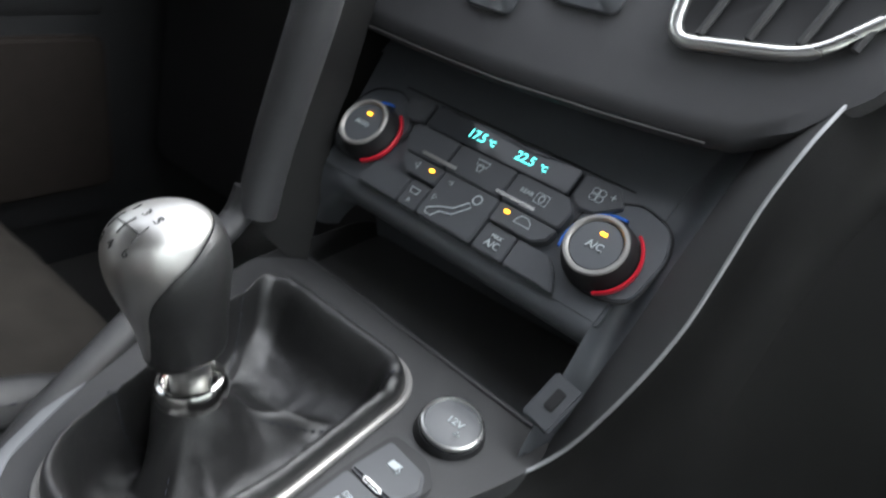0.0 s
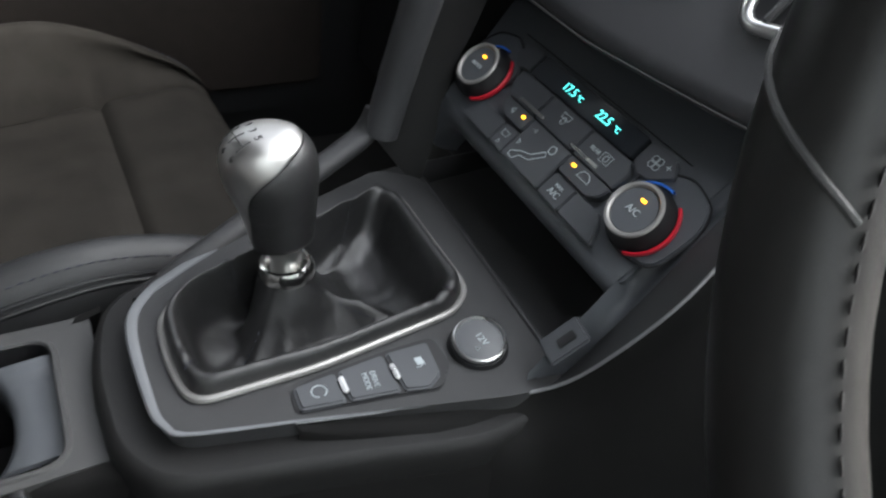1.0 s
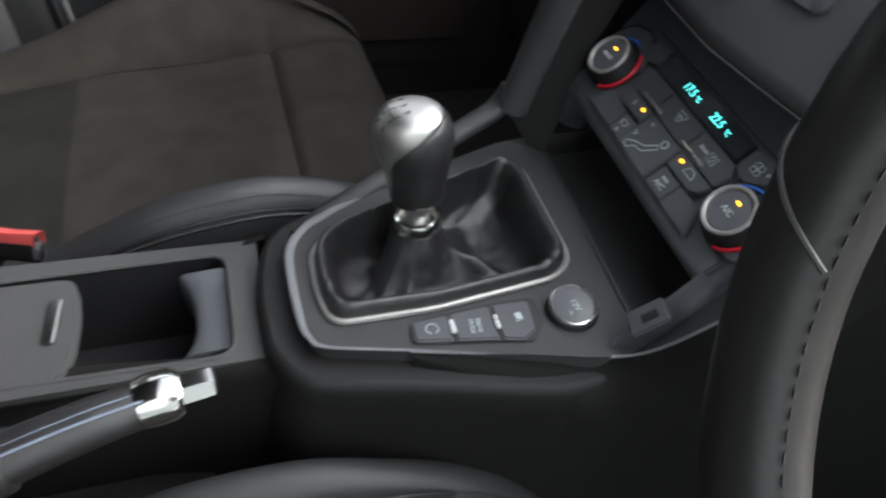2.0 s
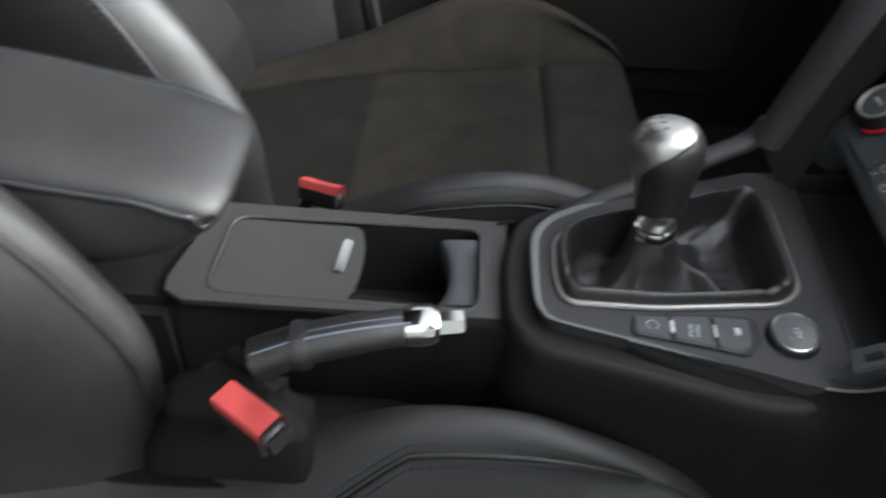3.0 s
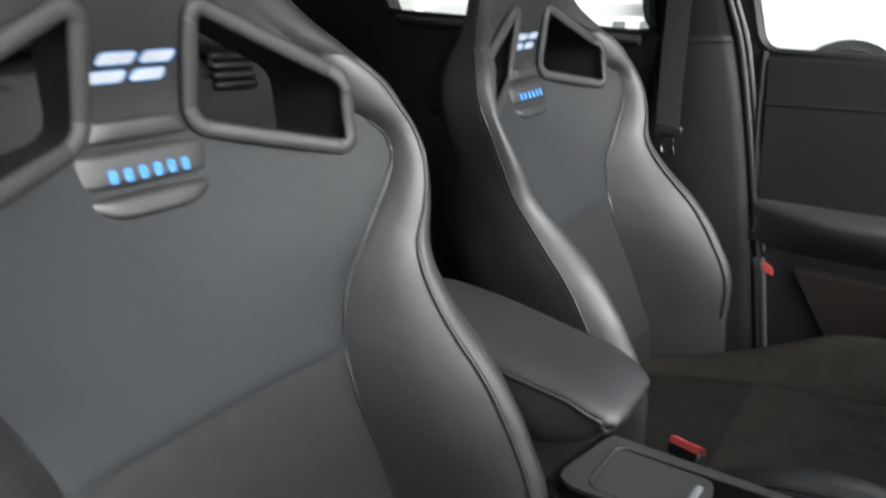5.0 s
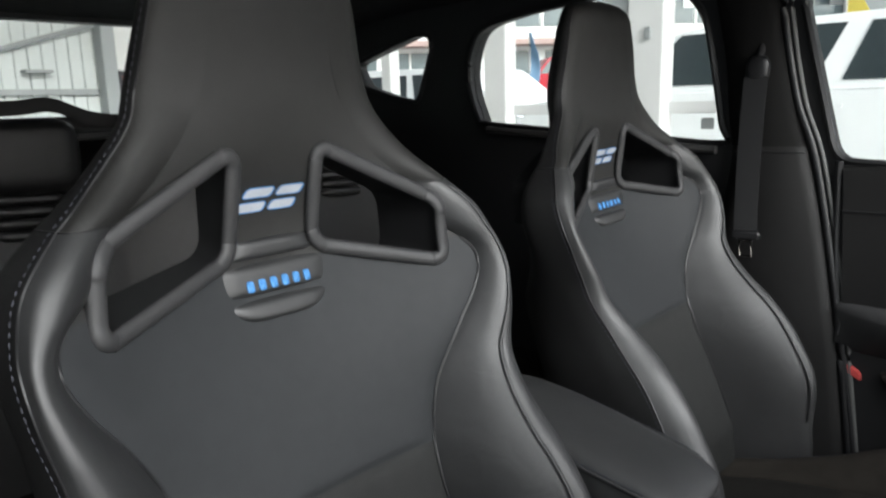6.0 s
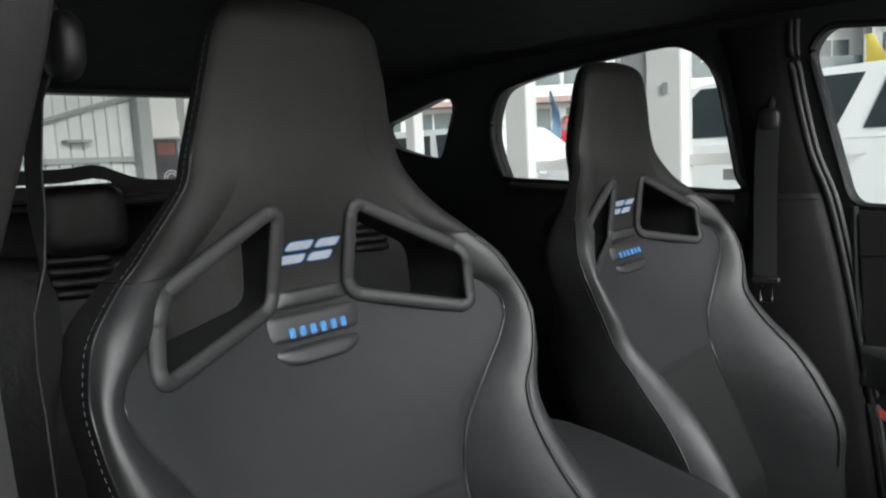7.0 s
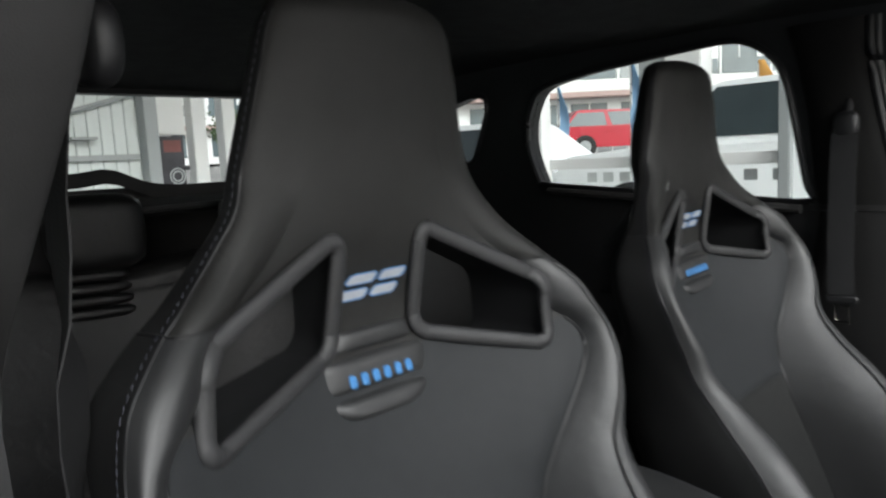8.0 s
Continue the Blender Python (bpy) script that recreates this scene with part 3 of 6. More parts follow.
    # cushion
    table = [(-0.56, 0.398, 0.01, 0.24, 0.165), (-0.50, 0.415, 0.010, 0.248, 0.165), (-0.42, 0.436, 0.014, 0.254, 0.165), (-0.34, 0.452, 0.030, 0.257, 0.164), (-0.27, 0.463, 0.056, 0.258, 0.164), (-0.20, 0.468, 0.084, 0.257, 0.166), (-0.12, 0.476, 0.088, 0.255, 0.170), (-0.05, 0.484, 0.066, 0.251, 0.178), (0.01, 0.489, 0.032, 0.247, 0.185), (0.045, 0.485, 0.016, 0.243, 0.188), (0.068, 0.470, 0.008, 0.238, 0.188), (0.078, 0.445, 0.004, 0.236, 0.188), (0.080, 0.41, 0.0, 0.236, 0.188), (0.074, 0.35, 0.0, 0.234, 0.188)]
    if not lean:
        table[4:7] = [(-0.27, 0.463, 0.070, 0.258, 0.164), (-0.20, 0.468, 0.098, 0.257, 0.166), (-0.12, 0.476, 0.094, 0.255, 0.170)]
        table[:4] = [(-0.56, 0.478, 0.01, 0.24, 0.165), (-0.50, 0.470, 0.010, 0.248, 0.165), (-0.42, 0.462, 0.012, 0.254, 0.165), (-0.34, 0.461, 0.026, 0.257, 0.164)]
    prof = smooth_path(table, 110)
    irows, lrows, rrows = [], [], []
    for y, zc, b, w, wi in prof:
        zc -= drop
        g = 0.010 * math.exp(-(((y + 0.065) / 0.007) ** 2))
        half = [(wi * j / 13, zc + 0.006 * (1 - (j / 13) ** 2) - 0.005 * math.exp(-(wi - wi * j / 13) / 0.006) - g + 0.002 * noise.noise((j * 0.5, y * 12, 0.3))) for j in range(14)]
        irows.append([(-x, y, z) for x, z in half[::-1][:-1]] + [(x, y, z) for x, z in half])
        e = half[-1][1]
        ctl = [(wi, e), (wi + 0.006, e + 0.005 + 0.1 * b), (wi + 0.03, zc + 0.6 * b), (w - 0.042, zc + 0.97 * b), (w - 0.02, zc + 0.96 * b), (w - 0.004, zc + 0.6 * b - 0.008), (w, zc - 0.03), (w - 0.006, zc - 0.10), (w - 0.01, 0.33)]
        pts = smooth_path([(a, c, 0) for a, c in ctl], 24)
        wr = [0.0018 * noise.noise((p[0] * 20, y * 14, 5.0)) for p in pts]
        rrows.append([(p[0], y, min(p[1] + q, zc + b + 0.01)) for p, q in zip(pts, wr)])
        lrows.append([(-p[0], y, min(p[1] + q, zc + b + 0.01)) for p, q in zip(pts, wr)])
    cut = next(i for i, q in enumerate(irows) if q[0][1] > -0.309)
    for rows, nm, mt, lb in ((irows[cut:], "cushion", "cushion", "brownish black fabric seat cushion"), (irows[: cut + 1], "cushion_rear", "cushion_shade", "rear part of the cushion, darkened in place of shade"), (rrows, "cushion_bolster", "leather", "black leather cushion bolster"), (lrows, "cushion_bolster", outer, "black cushion bolster")):
        bm = grid(rows)
        bmesh.ops.recalc_face_normals(bm, faces=bm.faces)
        if sum(f.normal.z * f.calc_area() for f in bm.faces) < 0:
            bmesh.ops.reverse_faces(bm, faces=bm.faces)
        part(nm, bm, mt, seat, lb, 60)
        if nm == "cushion_bolster":
            inner = rows is lrows and not lean

            def along(r, off):
                u = off + ((6.5 - 4.5 * min(1.0, max(0.0, (-0.20 - r[0][1]) / 0.12))) if inner else 13)
                lo = int(u)
                return Vector(r[lo]).lerp(Vector(r[lo + 1]), u - lo)

            run_on = rows[10:82]
            part("seam", tube([along(r, 0) + Vector((0, 0, 0.0008)) for r in run_on], 0.0018, False, 5), "rubber", seat, "dark seam along the cushion bolster")
            part("piping", tube([along(r, 0.35) + Vector((0, 0, 0.0005)) for r in run_on], 0.0022, False, 6), "leather", seat, "raised leather edge along the seam", 80)
            for off in (-0.5, 0.9) if inner else (-1.0,):
                tagged(part("stitching", dashes([along(r, off) + Vector((0, 0, 0.0012)) for r in run_on], 0.005, 0.003, 0.0008), "thread", seat, "blue-grey stitching"), kind="stuff")
    part("seat_base", rbox((0.42, 0.52, 0.12), pose(0, -0.24, 0.35), 0.02), "dark", seat, "black plastic seat base")
    for sign in (1, -1):
        part("side_valance", rbox((0.03, 0.50, 0.10), pose(sign * 0.245, -0.26, 0.345), 0.012), "dark", seat, "black plastic side valance")
        part("seat_rail", rbox((0.035, 0.62, 0.035), pose(sign * 0.17, -0.24, 0.278), 0.006), "satin", seat, "steel seat rail")
    return seat


bucket_seat(0.032).location = (SEAT_X, 0, 0)
ABOUT = Vector((0, -0.69, 1.0))
LEAN = Matrix.Translation(ABOUT + Vector((-0.031, -0.031, -0.0115))) @ pose(0, 0, 0, 0, 0, 0.5) @ pose(0, 0, 0, 4.85) @ pose(0, 0, 0, 0, 1.5) @ Matrix.Translation(-ABOUT)
bucket_seat(0.0, LEAN, "cushion").location = (-SEAT_X, 0, 0)

# ---- centre console ----
con = thing("centre_console", "black plastic centre console between the seats", "console")
XR = curve1([(-0.64, 0.066), (-0.16, 0.066), (-0.13, 0.074), (-0.105, 0.098), (-0.04, 0.116), (0.09, 0.150), (0.17, 0.170), (0.26, 0.185)])
XL = curve1([(-0.64, -0.073), (-0.15, -0.070), (-0.12, -0.072), (-0.08, -0.084), (-0.02, -0.118), (0.07, -0.165), (0.13, -0.19), (0.26, -0.2)])
ZR = curve1([(-0.64, 0.563), (-0.14, 0.563), (0.0, 0.572), (0.10, 0.580), (0.26, 0.58)])
ZL = curve1([(-0.64, 0.563), (-0.14, 0.563), (-0.05, 0.582), (0.07, 0.597), (0.13, 0.603), (0.26, 0.61)])
for fx, fz, s, nm in ((XR, ZR, 1, "side_panel"), (XL, ZL, -1, "side_panel")):
    rows = []
    for y in np.linspace(-0.415, -0.118, 40):
        x, z = fx(y), fz(y)
        rows.append([(x - s * 0.012, y, z), (x - s * 0.005, y, z - 0.0008), (x - s * 0.0015, y, z - 0.004), (x, y, z - 0.010), (x + s * 0.006, y, z - 0.05), (x + s * 0.012, y, z - 0.12), (x + s * 0.030, y, 0.30), (x + s * 0.04, y, 0.24)])
    bm = grid(rows)
    bmesh.ops.recalc_face_normals(bm, faces=bm.faces)
    # side colour includes the shade between console and seats
    part(nm, bm, "matte_shade", con, "black plastic console side", 60)
CUP = rounded([(-0.049, -0.385), (0.050, -0.385), (0.054, -0.150), (-0.052, -0.150)], 0.018, 5)
part("rear_top", holed([(-0.067, -0.398), (-0.055, -0.404), (0.036, -0.421), (0.052, -0.418), (0.062, -0.400), (0.060, -0.126), (-0.064, -0.126)], [CUP], 0.006, pose(0, 0, 0.5575)), "console", con, "grey plastic top round the cup holder")
part("rear_rim", tube([(x, y, 0.5635) for x, y in CUP], 0.0022, True, 6), "console", con, "moulded rim of the cup holder")
rows = [[(x * k, y * k + (1 - k) * -0.26, z) for x, y in CUP] for k, z in ((1, 0.562), (0.97, 0.52), (0.93, 0.475), (0.0, 0.47))]
part("cup_well", grid(rows, close_u=True), "rubber", con, "deep black cup holder well")
cover = part("sliding_cover", slab(rounded([(-0.048, -0.384), (0.049, -0.384), (0.051, -0.266), (0.030, -0.258), (0.0, -0.256), (-0.028, -0.258), (-0.047, -0.264)], 0.014, 5), 0.006, pose(0, 0, 0.556), 0.002), "console", con, "grey sliding cover over the cup holder")
part("handle", rbox((0.044, 0.009, 0.004), pose(-0.003, -0.274, 0.5635, 0, 0, -4), 0.0018), "chrome", cover, "bright metal handle strip")
rows = []
for u in np.linspace(-1, 1, 25):
    x, lip = 0.001 + 0.040 * u, -0.178 - 0.010 * abs(u) ** 2.5
    top = 0.5535 + 0.003 * abs(u) ** 3 + (0.003 if u < -0.72 else 0.0)
    rows.append([(x, -0.150, top), (x, -0.158, top + 0.001), (x, 0.5 * (lip - 0.158), top), (x, lip + 0.004, top - 0.001), (x, lip, top - 0.004), (x, lip - 0.001, top - 0.012), (x, lip + 0.003, top - 0.045)])
bm = grid(rows)
bmesh.ops.solidify(bm, geom=bm.faces[:], thickness=0.003)
bmesh.ops.recalc_face_normals(bm, faces=bm.faces)
part("cup_clip", bm, "panel", con, "grey saddle-shaped cup clip", 60)
part("rear_end", rbox((0.136, 0.36, 0.30), pose(-0.004, -0.588, 0.404), 0.012), "doorskin", con, "black rear end of the console")

OUT2 = rounded([(-0.060, -0.120), (0.000, -0.134), (0.068, -0.132), (0.100, -0.112), (0.116, -0.04), (0.145, 0.070), (0.140, 0.11), (0.12, 0.27), (-0.165, 0.27), (-0.160, 0.13), (-0.102, -0.022)], 0.025, 4)
PLATE = rounded([(-0.036, -0.092), (-0.012, -0.104), (0.050, -0.105), (0.078, -0.098), (0.094, -0.035), (0.128, 0.092), (0.134, 0.132), (0.118, 0.132), (-0.112, 0.152), (-0.136, 0.120), (-0.082, -0.020)], 0.012, 4)
BEZEL = rounded([(-0.030, -0.070), (-0.010, -0.088), (0.030, -0.090), (0.063, -0.085), (0.063, -0.010), (0.050, 0.094), (0.032, 0.114), (-0.085, 0.118), (-0.099, 0.108)], 0.014, 5)
inset = [(-0.01 + (x + 0.01) * 0.955, 0.07 + (y - 0.07) * 0.965) for x, y in OUT2]
front = holed(inset, [BEZEL], 0.008, pose(0, 0, 0.569))
rim_rows = [[(-0.01 + (x + 0.01) * k, 0.07 + (y - 0.07) * (1 - (1 - k) * 0.78), z) for x, y in OUT2] for k, z in ((1.0, 0.552), (1.0, 0.562), (0.994, 0.570), (0.98, 0.5755), (0.955, 0.577))]
part("front_body", merge(front, grid(rim_rows, close_u=True)), "doorskin", con, "dark plastic front of the console", 60)
def skirt(x, y, off):
    return (x + off * min(1, max(-1, (x + 0.01) / 0.06)), y - off * min(1, max(0, (-0.06 - y) / 0.05)))


# skirt under the rim is coloured near black to stand for shade
rows = [[(*skirt(x, y, off), z) for x, y in OUT2] for off, z in ((0.0, 0.553), (0.002, 0.545), (0.005, 0.52), (0.012, 0.45), (0.026, 0.32), (0.034, 0.24))]
bm = grid(rows, close_u=True)
bmesh.ops.recalc_face_normals(bm, faces=bm.faces)
part("lower_body", bm, "matte_shade", con, "black lower body of the console", 60)
part("shifter_plate", holed(PLATE, [BEZEL], 0.016, pose(0, 0, 0.575)), "plastic", con, "grey plastic plate round the gear lever")
trim = smooth_path([(-0.074, -0.036), (-0.056, -0.068), (-0.040, -0.090), (-0.012, -0.104), (0.050, -0.105), (0.070, -0.101), (0.080, -0.090), (0.094, -0.035), (0.108, 0.022), (0.119, 0.066), (0.128, 0.105)], 80)
part("plate_trim", tube([(x, y, 0.5900) for x, y in trim], [0.0042 - 0.0026 * min(1.0, max(0.0, (k - 22) / 26)) for k in range(80)], False, 8, 0.6), "edge", con, "satin grey trim line along the console edge")
part("bezel_ring", tube([(x, y, 0.5928) for x, y in BEZEL], 0.0026, True, 8), "bezel", con, "bright metal bezel round the gaiter")
rail = smooth_path([(-0.046, -0.092, 0.576), (-0.064, -0.064, 0.584), (-0.090, -0.018, 0.590), (-0.116, 0.036, 0.601), (-0.134, 0.084, 0.615), (-0.141, 0.108, 0.626), (-0.142, 0.118, 0.645)], 40)
part("left_rail", tube(rail, [0.010 + 0.002 * k / 39 for k in range(40)], False, 12, 0.75), "plastic", con, "raised black rail along the console edge", 80)

# pocket under the climate panel
PK = [(-0.118, 0.150), (0.120, 0.132), (0.128, 0.165), (0.128, 0.25), (-0.128, 0.25)]
part("pocket_floor", slab(rounded(PK, 0.02, 4), 0.002, pose(0, 0, 0.5768)), "console", con, "black rubber floor of the storage tray")
part("tray_edge", tube([(-0.112 + 0.228 * u, 0.1535 - 0.0175 * u, 0.5895) for u in np.linspace(0, 1, 10)], 0.0026, False, 8), "plastic", con, "rounded front edge of the storage tray")
part("pocket_back", grid([[(x, 0.245 - 0.01 * (z > 0.6), z) for x in np.linspace(-0.13, 0.13, 8)] for z in (0.577, 0.62, 0.70)]), "panel", con, "black back of the storage tray")

# flanks of the centre stack
FL_R = [(0.094, -0.035, 0.5885), (0.108, 0.022, 0.5885), (0.119, 0.066, 0.5885), (0.127, 0.100, 0.588), (0.141, 0.122, 0.605), (0.155, 0.142, 0.640), (0.165, 0.160, 0.676), (0.169, 0.175, 0.708), (0.173, 0.192, 0.747), (0.180, 0.215, 0.782), (0.188, 0.245, 0.808), (0.197, 0.280, 0.830)]
IN_R = [(0.090, -0.032, 0.580), (0.103, 0.025, 0.580), (0.112, 0.072, 0.580), (0.120, 0.108, 0.580), (0.125, 0.136, 0.592), (0.131, 0.156, 0.628), (0.138, 0.172, 0.665), (0.142, 0.188, 0.697), (0.147, 0.210, 0.733), (0.152, 0.236, 0.768), (0.158, 0.262, 0.79), (0.165, 0.29, 0.815)]
OW_R = [(0.130, -0.060, 0.28), (0.148, -0.010, 0.28), (0.162, 0.035, 0.28), (0.175, 0.075, 0.28), (0.19, 0.11, 0.28), (0.21, 0.145, 0.28), (0.235, 0.18, 0.30), (0.262, 0.205, 0.35), (0.30, 0.228, 0.44), (0.36, 0.245, 0.52), (0.42, 0.262, 0.62), (0.46, 0.275, 0.74)]
FL_L = [(-0.146, 0.112, 0.628), (-0.143, 0.117, 0.660), (-0.136, 0.120, 0.692), (-0.127, 0.1215, 0.722), (-0.117, 0.123, 0.753), (-0.108, 0.125, 0.785), (-0.096, 0.128, 0.84)]
IN_L = [(-0.113, 0.150, 0.579), (-0.116, 0.160, 0.615), (-0.119, 0.170, 0.655), (-0.122, 0.178, 0.690), (-0.124, 0.190, 0.715), (-0.126, 0.20, 0.74), (-0.13, 0.23, 0.83)]
OW_L = [(-0.185, 0.30, 0.575), (-0.184, 0.30, 0.640), (-0.180, 0.30, 0.690), (-0.175, 0.30, 0.722), (-0.172, 0.30, 0.752), (-0.170, 0.30, 0.785), (-0.170, 0.30, 0.84)]
for fl, inn, ow, r in ((FL_R, IN_R, OW_R, 0.004), (FL_L, IN_L, OW_L, 0.010)):
    n = 40
    a, b, c = smooth_path(fl, n), smooth_path(inn, n), smooth_path(ow, n)
    rows = []
    band = [] if r < 0.005 else None
    for k, (p, q, o) in enumerate(zip(a, b, c)):
        grow = 0.12 + 0.88 * min(1.0, k / 9) ** 0.9
        inner = [q + (p - q) * u for u in (0, 0.15, 0.5, 0.85)] + [p + (q - p) * 0.06, p]
        if r < 0.005:
            drop = [np.array(v) for v in ((0.003, 0.001, -0.008), (0.010, -0.001, -0.013), (0.019, 0.0, -0.018), (0.026, 0.003, -0.030), (0.030, 0.006, -0.052))]
            band.append([p] + [p + v * grow for v in drop])
            e = p + drop[-1] * grow
            rows.append((inner, [e + (o - e) * u for u in (0, 0.15, 0.5, 1.0)]))
        else:
            rows.append((inner, [p, p + (o - p) * 0.03] + [p + (o - p) * u for u in (0.15, 0.5, 1.0)]))
    # shade below the trim line is put into the lower side's near-black colour
    for k, mt, lb in ((0, "plastic" if r < 0.005 else "doorskin", "black plastic flank of the centre stack"), (1, "matte_shade", "black lower side of the centre stack")):
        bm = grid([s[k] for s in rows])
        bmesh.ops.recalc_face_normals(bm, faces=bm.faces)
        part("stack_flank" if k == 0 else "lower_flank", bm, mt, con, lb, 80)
    if band:
        bm = grid(band)
        bmesh.ops.recalc_face_normals(bm, faces=bm.faces)
        part("flank_band", bm, "matte_shade", con, "rounded dark band below the trim line", 80)
    if r < 0.005:
        part("flank_trim", tube(a, 0.0012, False, 6), "silver", con, "thin satin trim line")
    else:
        # highlight put into the colour: edge lighter, left flank's inner face near black
        part("flank_trim", tube([q + Vector((0.010, 0.009, 0)) for q in [Vector(p) for p in a]], [0.015] * n, False, 20), "dash", con, "rounded flank edge, lighter in place of its highlight")

# drive mode buttons
BT = [(0.074, -0.030), (0.091, -0.032), (0.100, 0.022), (0.106, 0.052), (0.090, 0.066), (0.066, 0.066), (0.066, 0.034), (0.069, -0.012)]
strip = thing("button_strip", "row of three grey drive buttons beside the gear lever", "control buttons")
part("base_plate", slab(rounded([(0.5 * (0.084 + x) + (x - 0.084) * 0.56, 0.015 + (y - 0.015) * 1.05) for x, y in BT], 0.006, 3), 0.003, pose(0, 0, 0.5895), 0.001), "rubber", strip, "black surround of the buttons")
for (y0, y1), label in zip(((-0.030, -0.003), (-0.001, 0.030), (0.032, 0.064)), ("grey button with an engine stop sign", "grey button marked drive mode", "grey button with a skidding car sign")):
    xa, xb = lambda y: 0.074 - 0.008 * (y + 0.03) / 0.096, lambda y: 0.091 + 0.014 * (y + 0.032) / 0.09
    poly = [(xa(y0), y0), (xb(y0), y0 - 0.001), (xb(y1) - (0.006 if y1 > 0.05 else 0), y1 - 0.001), (xa(y1), y1)]
    if y1 > 0.05:
        poly = [(xa(y0), y0), (xb(y0), y0 - 0.001), (0.1050, 0.046), (0.0975, 0.0575), (0.0695, 0.0615)]
    part("button", slab(rounded(poly, 0.003, 3), 0.004, pose(0, 0, 0.591), 0.0014, 3), "button", strip, label)
for y in (-0.002, 0.031):
    part("divider", rbox((0.013, 0.0034, 0.003), pose(0.084 + 0.06 * y, y, 0.5955, 0, 0, -4), 0.001), "satin", strip, "bright metal divider")
for txt, y in (("DRIVE", 0.0170), ("MODE", 0.0118)):
    part("lettering", words(txt, 0.0047, pose(0.0865, y, 0.5953, 0, 0, -7)), "ink", strip, "pale lettering")
part("sign", tube([(0.0830 + 0.0045 * math.cos(a), -0.017 + 0.0045 * math.sin(a), 0.5953) for a in np.linspace(0.4, 6.0, 16)], 0.0005, False, 4), "ink", strip, "pale ring-shaped sign")
part("sign", merge(rbox((0.006, 0.005, 0.0006), pose(0.0835, 0.049, 0.5953), 0.0002), tube([(0.088, 0.045 + 0.0016 * math.sin(k), 0.5953) for k in range(4)], 0.0004, False, 4), tube([(0.0875 + 0.0012 * math.sin(2 * k), 0.0455 + 0.002 * k, 0.5953) for k in range(4)], 0.0004, False, 4)), "ink", strip, "pale car-shaped sign")

# twelve-volt socket with its lid
cap = thing("power_socket", "round black power socket lid with chrome ring", "power socket", at=(0.0835, 0.0930, 0.5865))
CT = pose(0, 0, 0, 7, 9, 0)
part("collar", lathe([(0.0212, -0.010), (0.0205, 0.004), (0.0195, 0.010), (0.0185, 0.012), (0.0, 0.012)], CT), "rubber", cap, "black rubber collar")
part("ring", lathe([(0.0172, 0.012), (0.0180, 0.0135), (0.0176, 0.0155), (0.0166, 0.016), (0.0156, 0.0145), (0.0156, 0.011)], CT), "satin", cap, "chrome ring")
part("lid", lathe([(0.0158, 0.012), (0.0157, 0.0143), (0.012, 0.0150), (0.0, 0.0152)], CT), "button", cap, "dark grey lid")
part("lettering", words("12V", 0.0066, CT @ pose(0.001, 0.001, 0.0155, 0, 0, 10)), "ink", cap, "pale lettering")
part("pointer", tube([(0.0085, -0.009, 0.0156), (0.0118, -0.0085, 0.0156), (0.0098, -0.0058, 0.0156)], 0.0004, True, 4), "ink", cap, "small pale triangle")

# gear lever
gear = thing("gear_lever", "silver-topped black gear knob on a leather gaiter", "gear lever", at=(-0.023, 0.0, 0.60))
BZ = [(x + 0.023, y) for x, y in BEZEL]
per = [Vector((x, y, 0)) for x, y in BZ + BZ[:1]]
run = [0.0]
for p, q in zip(per, per[1:]):
    run.append(run[-1] + (q - p).length)
ROUND = [(float(np.interp(s, run, [p.x for p in per])), float(np.interp(s, run, [p.y for p in per]))) for s in np.linspace(0, run[-1], 145)[:-1]]
GAITER = smooth_path([(0.985, -0.012, 0), (0.978, -0.004, 0), (0.962, 0.0020, 0), (0.935, 0.0045, 0), (0.902, 0.0035, 0), (0.872, -0.0020, 0), (0.848, -0.010, 0), (0.825, -0.020, 0), (0.790, -0.031, 0), (0.73, -0.039, 0), (0.62, -0.045, 0), (0.50, -0.047, 0), (0.42, -0.043, 0), (0.34, -0.031, 0), (0.27, -0.016, 0), (0.225, -0.006, 0), (0.20, 0.0, 0)], 72)
CORNERS = (0.95, 2.20, -0.95, -2.05)


